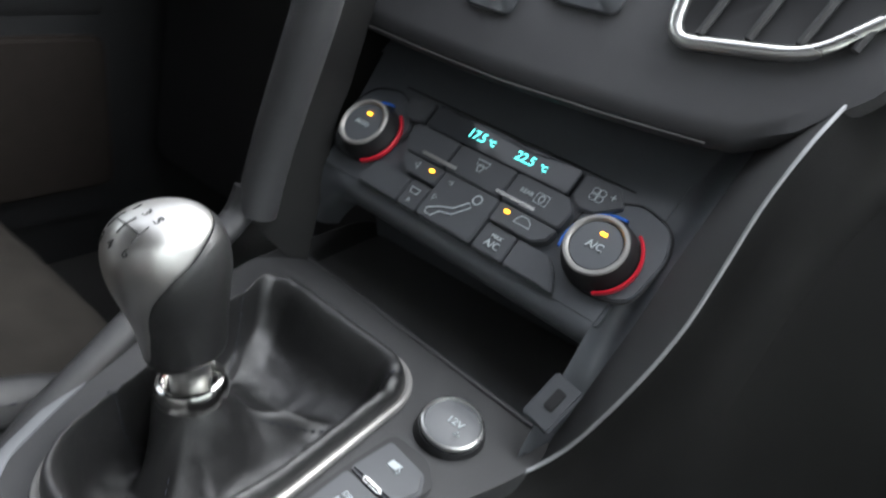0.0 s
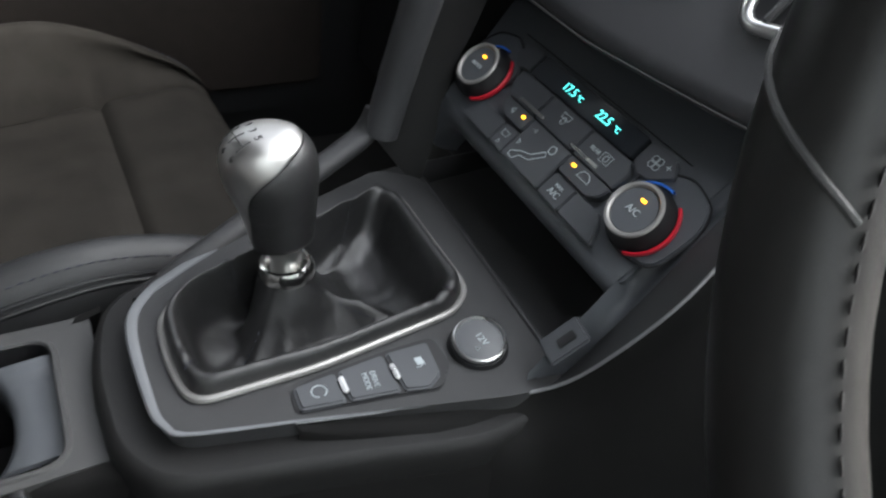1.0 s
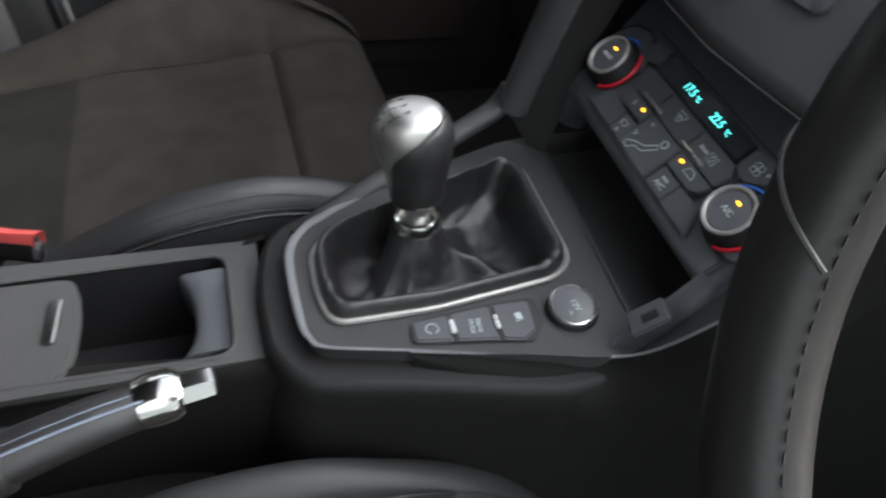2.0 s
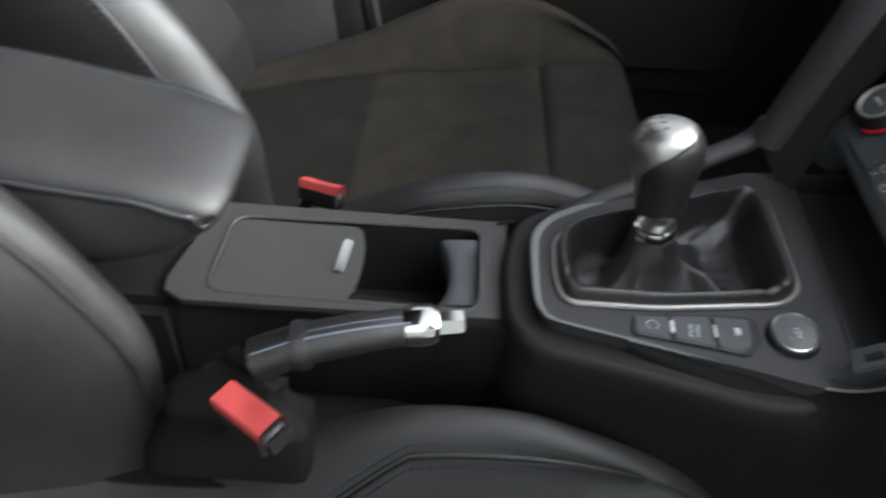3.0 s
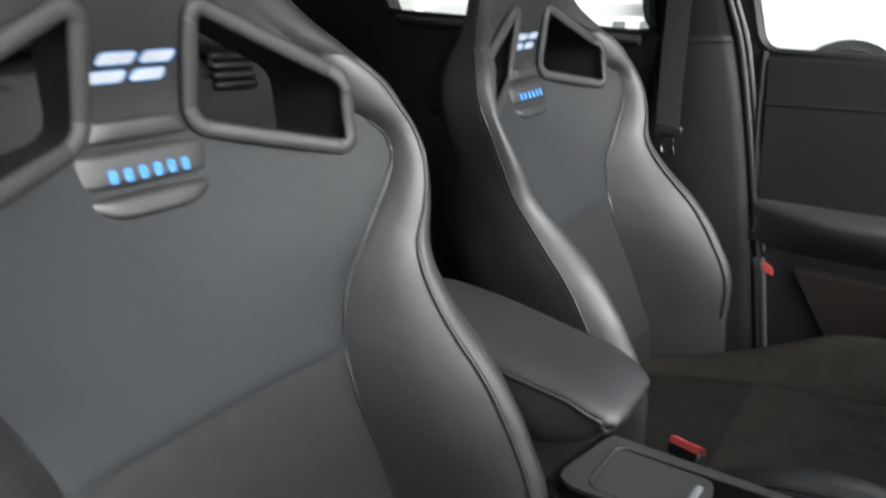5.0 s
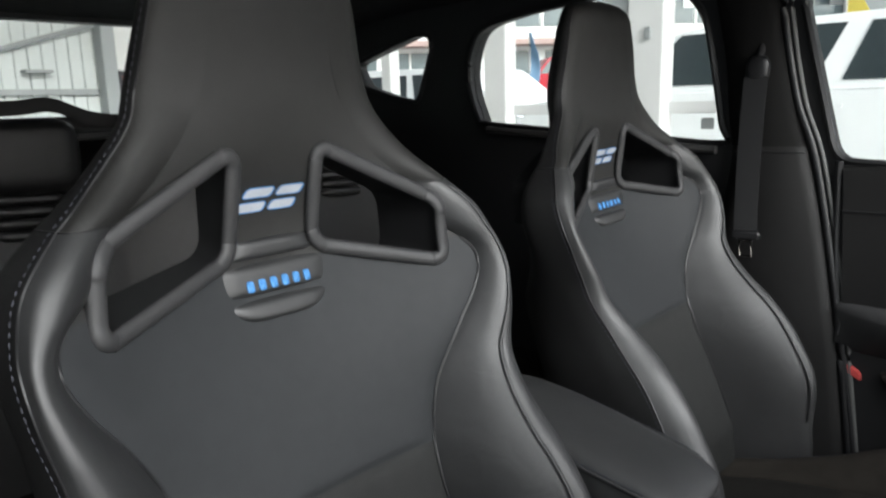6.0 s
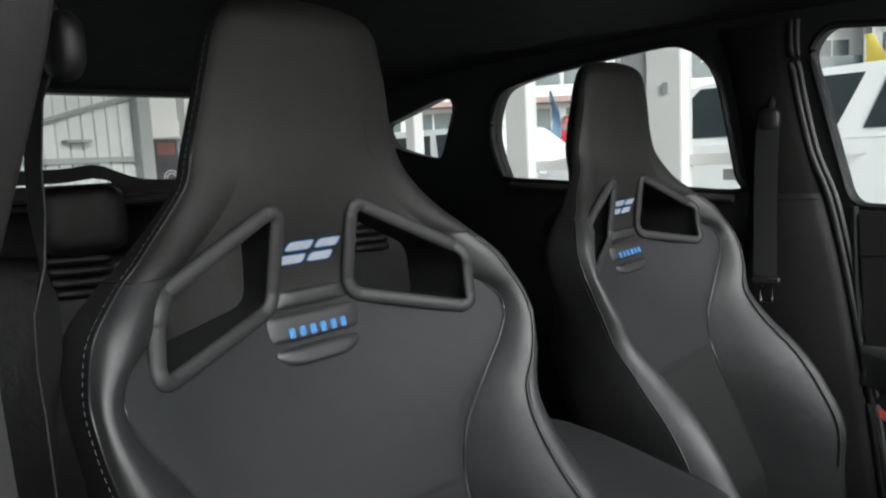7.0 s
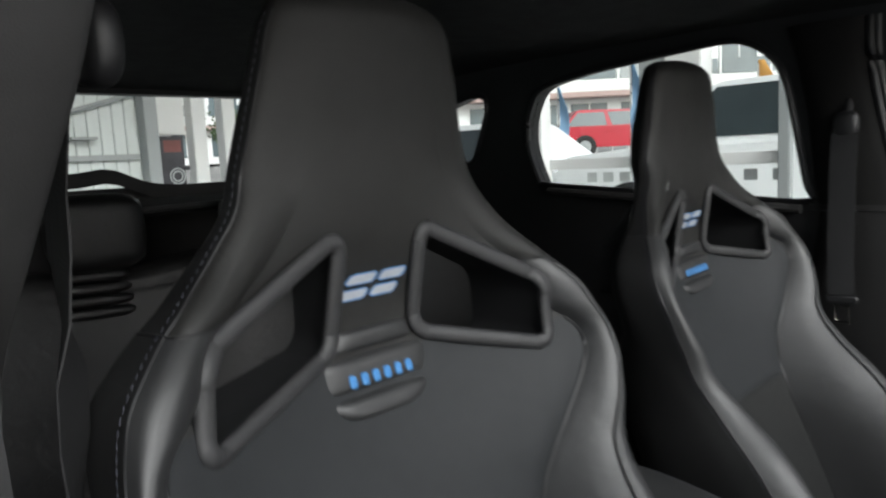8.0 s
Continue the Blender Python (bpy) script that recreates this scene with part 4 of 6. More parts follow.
def gaiter_at(x, y, f, z):
    a, r0 = math.atan2(y, x), math.hypot(x, y)
    mid = math.sin(math.pi * min(1.0, max(0.0, (0.97 - f) / 0.75)))
    off = [(a - c + math.pi) % (2 * math.pi) - math.pi for c in CORNERS]
    ridge = sum(math.exp(-((d / 0.09) ** 2)) for d in off) * math.exp(-(((f - 0.70) / 0.16) ** 2))
    pleat = sum(math.exp(-((d / 0.15) ** 2)) * math.sin(d * 50 + 9 * f) for d in off) * 0.0016 * min(1.0, max(0.0, (f - 0.72) / 0.12)) * min(1.0, (0.985 - f) / 0.03)
    fold = 0.024 * math.exp(-abs((a - 1.10) / 0.13) ** 1.4) * math.exp(-(((f - 0.42) / 0.15) ** 2)) + 0.007 * math.exp(-(((a + 0.35) / 0.16) ** 2)) * math.exp(-(((f - 0.42) / 0.12) ** 2)) + 0.008 * math.exp(-(((a + 2.7) / 0.14) ** 2)) * math.exp(-(((f - 0.5) / 0.15) ** 2))
    dip = math.sin(5 * a + 4 * f) * 0.0016 + fold + pleat / max(mid, 0.3)
    puff = 0.0030 * noise.noise((x * f * 30, y * f * 30, 1.7)) + 0.0020 * (0.25 - abs(noise.noise((x * f * 60, y * f * 60, 4.0))))
    blend = min(1.0, max(0.0, (0.42 - f) / 0.2))
    r = (1 - blend) * r0 * f + blend * f * 0.092
    return (r * math.cos(a), r * math.sin(a), z + mid * (0.005 * ridge + dip - pleat / max(mid, 0.3)) + pleat + puff * (0.2 if f < 0.2 else 1.0 if f < 0.84 else 0.3))


bm = grid([[gaiter_at(x, y, f, z) for x, y in ROUND] for f, z, _ in GAITER], close_u=True)
bmesh.ops.recalc_face_normals(bm, faces=bm.faces)
part("gaiter", bm, "boot", gear, "black leather gaiter with soft folds", 80)
for c in CORNERS:
    x, y = min(ROUND, key=lambda p: abs((math.atan2(p[1], p[0]) - c - 0.05 + math.pi) % (2 * math.pi) - math.pi))
    path = [Vector(gaiter_at(x, y, f, z)) + Vector((0, 0, 0.0012)) for f, z, _ in GAITER[9:60]]
    tagged(part("stitching", dashes(path, 0.003, 0.0022, 0.0006), "thread", gear, "grey stitching"), kind="stuff")
LV = pose(0, 0, 0, 4, -3, 0)
part("stick", lathe([(0.0090, -0.02), (0.0090, 0.03)], LV, 20), "satin", gear, "metal stick")
part("collar", lathe([(0.0165, -0.009), (0.0186, -0.006), (0.0196, 0.000), (0.0192, 0.005), (0.0178, 0.0085), (0.0160, 0.0092), (0.0138, 0.0074), (0.0120, 0.002), (0.0106, -0.002)], LV), "chrome", gear, "chrome collar")
part("sleeve", lathe([(0.0112, 0.001), (0.0108, 0.014), (0.0108, 0.030)], LV, 20), "satin", gear, "dull metal sleeve")
PROF = smooth_path([(0.0120, 0.0240, 0), (0.0165, 0.0246, 0), (0.0190, 0.0285, 0), (0.0202, 0.038, 0), (0.0216, 0.050, 0), (0.0240, 0.062, 0), (0.0263, 0.074, 0), (0.0270, 0.084, 0), (0.0258, 0.094, 0), (0.0216, 0.1030, 0), (0.0134, 0.1090, 0), (0.0, 0.1108, 0)], 60)
JOINT = curve1([(0, 0.1040), (45, 0.1010), (75, 0.0965), (95, 0.0905), (120, 0.0810), (138, 0.0700), (150, 0.0580), (160, 0.0440), (168, 0.0340), (175, 0.0300), (180, 0.0295)])


def knob(lower):
    """The grip below the slanting joint, or the cap above it."""
    cols = []
    for k in range(120):
        a = 2 * math.pi * k / 120
        joint = JOINT(abs((math.degrees(a) - 90 + 180) % 360 - 180))
        zz = [p[1] for p in PROF]
        n = 26
        span = np.linspace(zz[0], joint - 0.0004, n) if lower else np.interp(np.linspace(0, 1, n), np.linspace(0, 1, len([z for z in zz if z > joint]) + 1), [joint + 0.0004] + [z for z in zz if z > joint])
        col = []
        for z in span:
            r = float(np.interp(z, zz, [p[0] for p in PROF]))
            r -= 0.0009 * math.exp(-abs(z - joint) / 0.0007)
            col.append((r * math.cos(a) * 0.98, r * math.sin(a) * 1.12 - 0.004 * max(0.0, (z - 0.05) / 0.05), z))
        cols.append(col)
    bm = grid(cols, close_v=True)
    bmesh.ops.remove_doubles(bm, verts=bm.verts, dist=1e-5)
    bmesh.ops.recalc_face_normals(bm, faces=bm.faces)
    bmesh.ops.transform(bm, matrix=LV, verts=bm.verts)
    return bm


part("knob_grip", knob(True), "boot", gear, "black leather knob grip", 80)
part("knob_cap", knob(False), "knob", gear, "brushed silver knob cap", 80)


KC = Vector((0.0, -0.003, 0.080))
KN = Vector((0.06, -0.54, 0.84)).normalized()


def on_cap(x, y, turn=0.0):
    """A pose on the knob's crown, x and y metres from the middle of the gate pattern, lying in its surface."""
    ux = (Vector((1, 0, 0)) - KN * KN.x).normalized()
    uy = KN.cross(ux)
    n = (KN * 0.028 + ux * x + uy * y).normalized()
    lo, hi = 0.005, 0.06
    zz, rr = [p[1] for p in PROF], [p[0] for p in PROF]
    for _ in range(30):
        mid = (lo + hi) / 2
        p = KC + n * mid
        yy = (p.y + 0.004 * max(0.0, (p.z - 0.05) / 0.05)) / 1.12
        if p.z < zz[-1] and math.hypot(p.x / 0.98, yy) < np.interp(p.z, zz, rr):
            lo = mid
        else:
            hi = mid
    u = (ux - n * ux.dot(n)).normalized()
    m = Matrix((u, n.cross(u), n)).transposed().to_4x4()
    m.translation = KC + n * (lo + 0.0001)
    return LV @ m @ pose(0, 0, 0, 0, 0, turn)


GX, GY = 0.0, 0.0
for txt, x, y in (("1", -0.0085, 0.0092), ("3", 0.0, 0.0092), ("5", 0.0085, 0.0092), ("2", -0.0085, -0.0092), ("4", 0.0, -0.0092), ("6", 0.0085, -0.0092)):
    part("numeral", words(txt, 0.0068, on_cap(GX + x, GY + y), 0.0003), "blackink", gear, "engraved black numeral")
for x in (-0.0085, 0.0, 0.0085):
    part("gate_line", tube([on_cap(GX + x, GY + y).translation for y in np.linspace(-0.0045, 0.0045, 6)], 0.0005, False, 5), "blackink", gear, "engraved black gate line")
part("gate_line", tube([on_cap(GX + x, GY).translation for x in np.linspace(-0.0085, 0.0085, 8)], 0.0005, False, 5), "blackink", gear, "engraved black gate line")

# climate control panel
S2 = math.sqrt(0.5)
PM = Matrix(((1, 0, 0, 0.004), (0, S2, -S2, 0.195), (0, S2, S2, 0.699), (0, 0, 0, 1))) @ pose(0, 0, 0, 0, 0, -2.5)
clim = thing("climate_panel", "dark grey climate control panel with two round dials and lit display", "climate controls")
part("faceplate", slab(rounded([(-0.150, 0.055), (0.119, 0.055), (0.119, -0.050), (-0.124, -0.050)], 0.004, 4), 0.008, PM @ pose(0, 0, -0.014), 0.002), "panel", clim, "dark grey faceplate")
rows = []
for x in np.linspace(-0.126, 0.1165, 60):
    down = 0.034 * max(0.0, (-0.088 - x) / 0.038) ** 2.2
    rows.append([PM @ Vector((x, py - 0.7 * down * k, pz - 0.7 * down * k)) for py, pz, k in ((-0.044, -0.0072, 0), (-0.0500, -0.0064, 0.1), (-0.0545, -0.0072, 0.6), (-0.0580, -0.0100, 1), (-0.0598, -0.0150, 1), (-0.0598, -0.0210, 1), (-0.0570, -0.0300, 1), (-0.0500, -0.0420, 1))])
bm = grid(rows)
bmesh.ops.recalc_face_normals(bm, faces=bm.faces)
part("lower_lip", bm, "panel", clim, "rounded lower edge of the faceplate", 80)
part("seam", tube([PM @ Vector((x, 0.0325, -0.0059)) for x in np.linspace(-0.104, 0.092, 12)], 0.0007, False, 5), "rubber", clim, "dark joint above the keys")
part("upper_face", grid([[PM @ Vector((x, py, pz)) for x in np.linspace(-0.150, 0.165, 12)] for py, pz in ((0.050, -0.0064), (0.058, -0.0060), (0.072, -0.0056), (0.090, -0.0060), (0.115, -0.008))]), "panel", clim, "plain upper part of the faceplate", 80)
rows, wall = [], []
for (x, y, z), py in zip(smooth_path(IN_R[3:], 30), [-0.128 + 0.240 * (k / 29) ** 0.85 for k in range(30)]):
    low = max(0.0, -0.050 - py)
    near, far = PM @ Vector((0.116 + 0.10 * low, py, -0.0068)), Vector((x, y, z))
    rows.append([near.lerp(far, u) + Vector((0, 0.5, -0.5)) * 0.010 * math.sin(math.pi * u) * (py > -0.05) for u in np.linspace(0, 1, 9)])
    if py < -0.040:
        wall.append([near, near + Vector((-0.001, 0.004, -0.003)), near + Vector((0.001, 0.012, -0.012)), Vector((near.x + 0.004, near.y + 0.03, min(near.z - 0.01, 0.600))), Vector((near.x + 0.006, near.y + 0.04, 0.577))])
for nm, rs, lb in (("side_face", rows, "plain side of the faceplate running to the flank"), ("pocket_side", wall, "side wall of the storage tray")):
    bm = grid(rs)
    bmesh.ops.recalc_face_normals(bm, faces=bm.faces)
    part(nm, bm, "panel", clim, lb, 80)
usb = part("usb_plate", rbox((0.020, 0.030, 0.004), PM @ pose(0.1235, -0.098, -0.0072, 0, 0, -8), 0.0015), "button", clim, "grey plate with a charging socket")
part("usb_slot", rbox((0.0065, 0.013, 0.0016), PM @ pose(0.1245, -0.096, -0.0052, 0, 0, -8), 0.0006), "rubber", usb, "dark charging socket")
disp = part("display", slab(rounded([(-0.064, 0.0285), (0.058, 0.0285), (0.058, 0.0105), (-0.064, 0.0105)], 0.002, 3), 0.0065, PM @ pose(0, 0, -0.007), 0.0006), "screen", clim, "glossy display, reflection put into its grey base")
part("readout", merge(words("17.5", 0.0094, PM @ pose(-0.0215, 0.0192, 0.0, 0, 0, 0), 0.0001, 0.95), words("°C", 0.0056, PM @ pose(-0.0085, 0.0185, 0.0), 0.0002, 0.9)), "lcd", disp, "lit cyan digits")
part("readout", merge(words("22.5", 0.0094, PM @ pose(0.0195, 0.0192, 0.0, 0, 0, 0), 0.0001, 0.95), words("°C", 0.0056, PM @ pose(0.0345, 0.0185, 0.0), 0.0002, 0.9)), "lcd", disp, "lit cyan digits")


def key(poly, label, h=0.006, r=0.0025, z0=-0.0065):
    return part("key", slab(rounded(poly, r, 3), h, PM @ pose(0, 0, z0), 0.0009), "button", clim, label)


G = 0.0005
key([(-0.069, 0.009), (-0.027 - G, 0.009), (-0.027 - G, -0.0125 + G), (-0.064, -0.0125 + G), (-0.070, 0.0)], "grey key", 0.0075)
key([(-0.027 + G, 0.009), (0.022 - G, 0.009), (0.022 - G, -0.0125 + G), (-0.027 + G, -0.0125 + G)], "grey windscreen key", 0.0075)
key([(0.022 + G, 0.009), (0.062, 0.009), (0.069, 0.002), (0.068, -0.0125 + G), (0.022 + G, -0.0125 + G)], "grey rear window key", 0.0075)
key([(-0.064, -0.0125 - G), (-0.024 - G, -0.0125 - G), (-0.024 - G, -0.026), (-0.052, -0.026), (-0.061, -0.019)], "grey airflow key", 0.0075)
key([(-0.024 + G, -0.0125 - G), (0.024 - G, -0.0125 - G), (0.024 - G, -0.0475), (-0.024 + G, -0.0475)], "grey airflow key", 0.0075)
key([(0.024 + G, -0.0125 - G), (0.068, -0.0125 - G), (0.066, -0.022), (0.058, -0.027), (0.024 + G, -0.027)], "grey recirculation key", 0.0075)
key([(-0.078, -0.0285), (-0.044, -0.0285), (-0.044, -0.0475), (-0.084, -0.0475)], "blank grey key")
key([(-0.043, -0.0285), (-0.025, -0.0275), (-0.025, -0.0475), (-0.043, -0.0475)], "grey windscreen key")
key([(0.025, -0.0285), (0.049, -0.0285), (0.049, -0.0475), (0.025, -0.0475)], "grey cooling key")
key([(0.050, -0.0285), (0.074, -0.0285), (0.080, -0.034), (0.088, -0.0475), (0.050, -0.0475)], "blank grey key")
key([(0.061, 0.0285), (0.085, 0.0285), (0.094, 0.018), (0.080, 0.007), (0.070, 0.006), (0.061, 0.0115)], "grey fan key")
key([(-0.067, 0.0285), (-0.085, 0.0285), (-0.092, 0.016), (-0.080, 0.008), (-0.072, 0.010), (-0.067, 0.0115)], "grey fan key")
for x in (-0.0335, 0.0320):
    part("indicator_bar", rbox((0.031, 0.0024, 0.0016), PM @ pose(x, -0.0085, 0.0012), 0.0006), "satin", clim, "silver bar above the lamp")
    part("indicator_lamp", rbox((0.0042, 0.0024, 0.0012), PM @ pose(x + 0.0008, -0.0175, 0.0012), 0.0005), "amber", clim, "lit amber indicator")
for txt, size, x, y, z in (("REAR", 0.0042, 0.036, -0.0005, 0.0014), ("MAX", 0.0038, 0.0375, -0.035, 0.0), ("A/C", 0.0068, 0.0375, -0.0405, 0.0)):
    part("lettering", words(txt, size, PM @ pose(x, y, z)), "ink", clim, "pale lettering")


def sign(paths, closed=True, r=0.0004, z=0.0013):
    for p in paths:
        part("sign", tube([PM @ Vector((x, y, z)) for x, y in p], r, closed, 4), "ink", clim, "pale printed sign")


sign([[(0.0475 + x, -0.001 + y) for x, y in ((-0.0045, -0.003), (0.0045, -0.003), (0.0045, 0.004), (-0.0045, 0.004))], [(0.0475 + 0.002 * math.cos(a), -0.0005 + 0.0025 * math.sin(a)) for a in np.linspace(0, 5.2, 7)]])
sign([[(-0.003 + x, 0.002 + y) for x, y in ((-0.005, 0.003), (0.005, 0.003), (0.004, -0.001), (-0.004, -0.001))], [(-0.003 + 0.0022 * math.cos(a), -0.0005 + 0.003 * math.sin(a)) for a in np.linspace(0, 5.2, 7)]])
sign([[(0.0465 + x, -0.019 + y) for x, y in ((-0.006, -0.002), (0.006, -0.002), (0.005, 0.001), (0.002, 0.0035), (-0.003, 0.0035), (-0.005, 0.001))]])
# seated figure sign reduced to a plain seat shape with a ring
sign([[(-0.017, -0.044), (-0.012, -0.0445), (-0.008, -0.039), (0.001, -0.037), (0.010, -0.027), (0.007, -0.0245), (-0.001, -0.033), (-0.010, -0.036), (-0.018, -0.041)], [(0.0105 + 0.0032 * math.cos(a), -0.0205 + 0.0032 * math.sin(a)) for a in np.linspace(0, 5.5, 10)]], r=0.0005)
sign([[(-0.035 + x, -0.037 + y) for x, y in ((-0.004, 0.004), (0.004, 0.004), (0.003, 0.0), (-0.003, 0.0))], [(-0.0352, -0.041), (-0.0335, -0.043), (-0.0365, -0.0445)]], z=-0.0002)
sign([[(0.0755 + 0.0028 * math.cos(b) + 0.0026 * math.cos(a), 0.0185 + 0.0028 * math.sin(b) + 0.0026 * math.sin(a)) for a in np.linspace(0, 5.4, 7)] for b in (0.8, 2.4, 3.9, 5.5)], z=-0.0002)
sign([[(0.083, 0.021), (0.087, 0.021)], [(0.085, 0.019), (0.085, 0.023)]], False, z=-0.0002)
sign([[(-0.0475, -0.018), (-0.0445, -0.016), (-0.0445, -0.021)], [(-0.0165, -0.0185), (-0.013, -0.017), (-0.013, -0.020)], [(-0.0195, -0.030), (-0.0165, -0.032), (-0.0185, -0.0345)]])
for s, cx in ((1, 0.0977), (-1, -0.1005)):
    KM = PM @ pose(cx, -0.0128, 0)
    part("dial_housing", slab(rounded([(cx + s * a, b) for a, b in ((-0.028, 0.004), (-0.010, 0.020), (0.004, 0.026), (0.026, 0.020), (0.034, 0.004), (0.030, -0.030), (0.010, -0.036), (-0.008, -0.034), (-0.020, -0.018))][:: s], 0.012, 4), 0.0035, PM @ pose(0, 0, -0.007), 0.001), "panel", clim, "raised housing of the dial")
    part("groove", tube([PM @ Vector((x, y, -0.0042)) for x, y in rounded([(cx + s * a, b) for a, b in ((-0.029, 0.005), (-0.010, 0.021), (0.004, 0.027), (0.027, 0.021), (0.035, 0.004), (0.031, -0.031), (0.010, -0.037), (-0.009, -0.035), (-0.021, -0.018))], 0.012, 4)], 0.0007, True, 4), "rubber", clim, "dark joint round the dial")
    dial = part("dial", lathe([(0.0225, -0.006), (0.0225, 0.000), (0.0205, 0.003), (0.0192, 0.009), (0.0188, 0.0105)], KM, 40), "rubber", clim, "ribbed black dial")
    part("dial_ring", lathe([(0.0188, 0.0098), (0.0192, 0.0112), (0.0184, 0.0124), (0.0168, 0.0124), (0.0156, 0.0112), (0.0154, 0.0095)], KM, 40), "bezel", dial, "satin metal dial ring")
    part("dial_face", lathe([(0.0156, 0.0098), (0.0148, 0.0108), (0.0, 0.0112)], KM, 40), "panel", dial, "dark grey dial face")
    part("dial_lamp", rbox((0.0046, 0.0020, 0.001), KM @ pose(0.0005, 0.0075, 0.0114), 0.0004), "amber", dial, "lit amber indicator")
    part("lettering", words("A/C", 0.0066, KM @ pose(0.0, -0.001, 0.0114)) if s > 0 else words("AUTO", 0.0046, KM @ pose(0.0, -0.001, 0.0114)), "ink", dial, "pale lettering")
    for a0, a1, mt, lb in ((1.45, 3.45, "bluepaint", "blue cold mark"), (-1.15, 0.95, "redpaint", "red warm mark")):
        rows = [[KM @ Vector((r * math.cos(a), r * math.sin(a), z)) for r, z in ((0.0252, -0.0030), (0.0256, 0.0000), (0.0248, 0.0010), (0.0236, 0.0006))] for a in np.linspace(a0, a1, 24)]
        part("colour_mark", grid(rows, close_u=True), mt, dial, lb)

# handbrake
brake = thing("handbrake", "black leather handbrake lever with chrome button end", "handbrake")
DROP = Vector((0, 0, -0.006))
hp = [Vector(p) + DROP for p in ((0.145, -0.312, 0.604), (0.138, -0.280, 0.615), (0.128, -0.235, 0.622), (0.121, -0.202, 0.624))]
part("lever", tube(smooth_path(hp, 24), [0.0165 - 0.003 * k / 23 for k in range(24)], False, 18), "boot", brake, "black leather lever", 80)
for dx in (-0.003, 0.003):
    part("stitching", tube([Vector(p) + Vector((dx + 0.005, 0, 0.0157 - 0.003 * k / 23)) for k, p in enumerate(smooth_path(hp, 24))], 0.0009, False, 5), "palethread", brake, "pale blue stitching")
part("end_cap", tube([Vector(p) + DROP for p in ((0.122, -0.207, 0.624), (0.1205, -0.199, 0.6245), (0.119, -0.188, 0.625), (0.1183, -0.183, 0.625))], [0.0148, 0.0162, 0.0158, 0.0130], False, 20), "chrome", brake, "chrome end cap", 60)
part("button", tube([Vector(p) + DROP for p in ((0.1185, -0.186, 0.625), (0.1165, -0.172, 0.6255), (0.1155, -0.165, 0.6255), (0.1153, -0.163, 0.6255))], [0.0098, 0.0098, 0.0092, 0.006], False, 6), "chrome", brake, "six-sided chrome button", 30)
part("collar", tube([hp[1] + Vector((0.0008, -0.004, -0.0004)), hp[1] + Vector((0, 0, 0)), hp[1] + Vector((-0.0012, 0.006, 0.0008))], [0.0180, 0.0186, 0.0176], False, 20), "boot", brake, "black stitched collar", 60)
for off in (-0.005, 0.005):
    ring = [hp[1] + Vector((0.0185 * math.cos(a), off, 0.0185 * math.sin(a) + off * 0.1)) for a in [math.pi * k / 14 for k in range(15)]]
    tagged(part("stitching", dashes(ring, 0.003, 0.002, 0.0008), "thread", brake, "blue-grey stitching"), kind="stuff")
foot = rounded([(0.112, -0.420), (0.112, -0.270), (0.172, -0.270), (0.172, -0.420)], 0.03, 8)
turn_y = hp[1] - hp[0]
turn_y.normalize()
across = turn_y.cross(Vector((0, 0, 1))).normalized()
rise = across.cross(turn_y)
rows = []
for k in range(44):
    f = k / 43
    g = f**1.5
    row = []
    for x, y in foot:
        a = math.atan2(y + 0.343, (x - 0.142) * 2.4)
        ring = hp[0] + (across * math.cos(a) * -1.0 + rise * math.sin(a) * -1.0) * 0.0175
        low = Vector((0.148 + (x - 0.148) * (1 - 0.25 * f), -0.343 + (y + 0.343) * (1 - 0.35 * f), 0.470 + 0.095 * math.sin(f * 1.571)))
        p = low.lerp(ring, g)
        pleat = 0.0065 * (1 - 2 * abs(math.sin(9 * f + 0.9 * math.sin(a) + 0.5 * math.cos(2 * a))) ** 0.7) * math.sin(math.pi * f) + 0.006 * noise.noise((math.cos(a) * 1.7, math.sin(a) * 1.7, f * 4))
        row.append(p + (p - Vector((0.148, -0.343, p.z))).normalized() * pleat)
    rows.append(row)
bm = grid(rows, close_u=True)
bmesh.ops.recalc_face_normals(bm, faces=bm.faces)
part("gaiter", bm, "matte_shade", brake, "creased black leather gaiter", 80)
# moulding takes the console's darkened black, shade included
bed = thing("tunnel_cover", "black moulded tunnel cover under the handbrake", "tunnel cover")
part("moulding", rbox((0.10, 0.50, 0.14), pose(0.115, -0.40, 0.405), 0.03, 4), "matte_shade", bed)

# armrest
arm = thing("armrest", "black leather armrest with stitched edge", "armrest")
st = [(-0.336, 0.676, 0.020, 0.004), (-0.338, 0.676, 0.042, 0.009), (-0.346, 0.676, 0.054, 0.016), (-0.362, 0.678, 0.0595, 0.022), (-0.39, 0.682, 0.062, 0.028), (-0.44, 0.688, 0.064, 0.034), (-0.51, 0.697, 0.066, 0.039), (-0.58, 0.706, 0.066, 0.041), (-0.65, 0.711, 0.062, 0.038), (-0.67, 0.712, 0.05, 0.02)]
rows = []
for y, z, hw, hh in smooth_path(st, 44):
    row = []
    for k in range(36):
        a = 2 * math.pi * k / 36
        ca, sa = math.cos(a), math.sin(a)
        x = hw * math.copysign(abs(ca) ** 0.5, ca)
        zz = hh * math.copysign(abs(sa) ** 0.62, sa) * (1.0 if sa > 0 else 2.5)
        row.append((x + 0.030, y - 0.004 + (0.25 if sa > 0 else 0.72) * zz, z + zz - 0.10 * (x - 0.0) * (zz > 0) + 0.0012 * noise.noise((x * 25, y * 18, zz * 30))))
    rows.append(row)
bm = grid(rows, close_u=True)
bmesh.ops.recalc_face_normals(bm, faces=bm.faces)
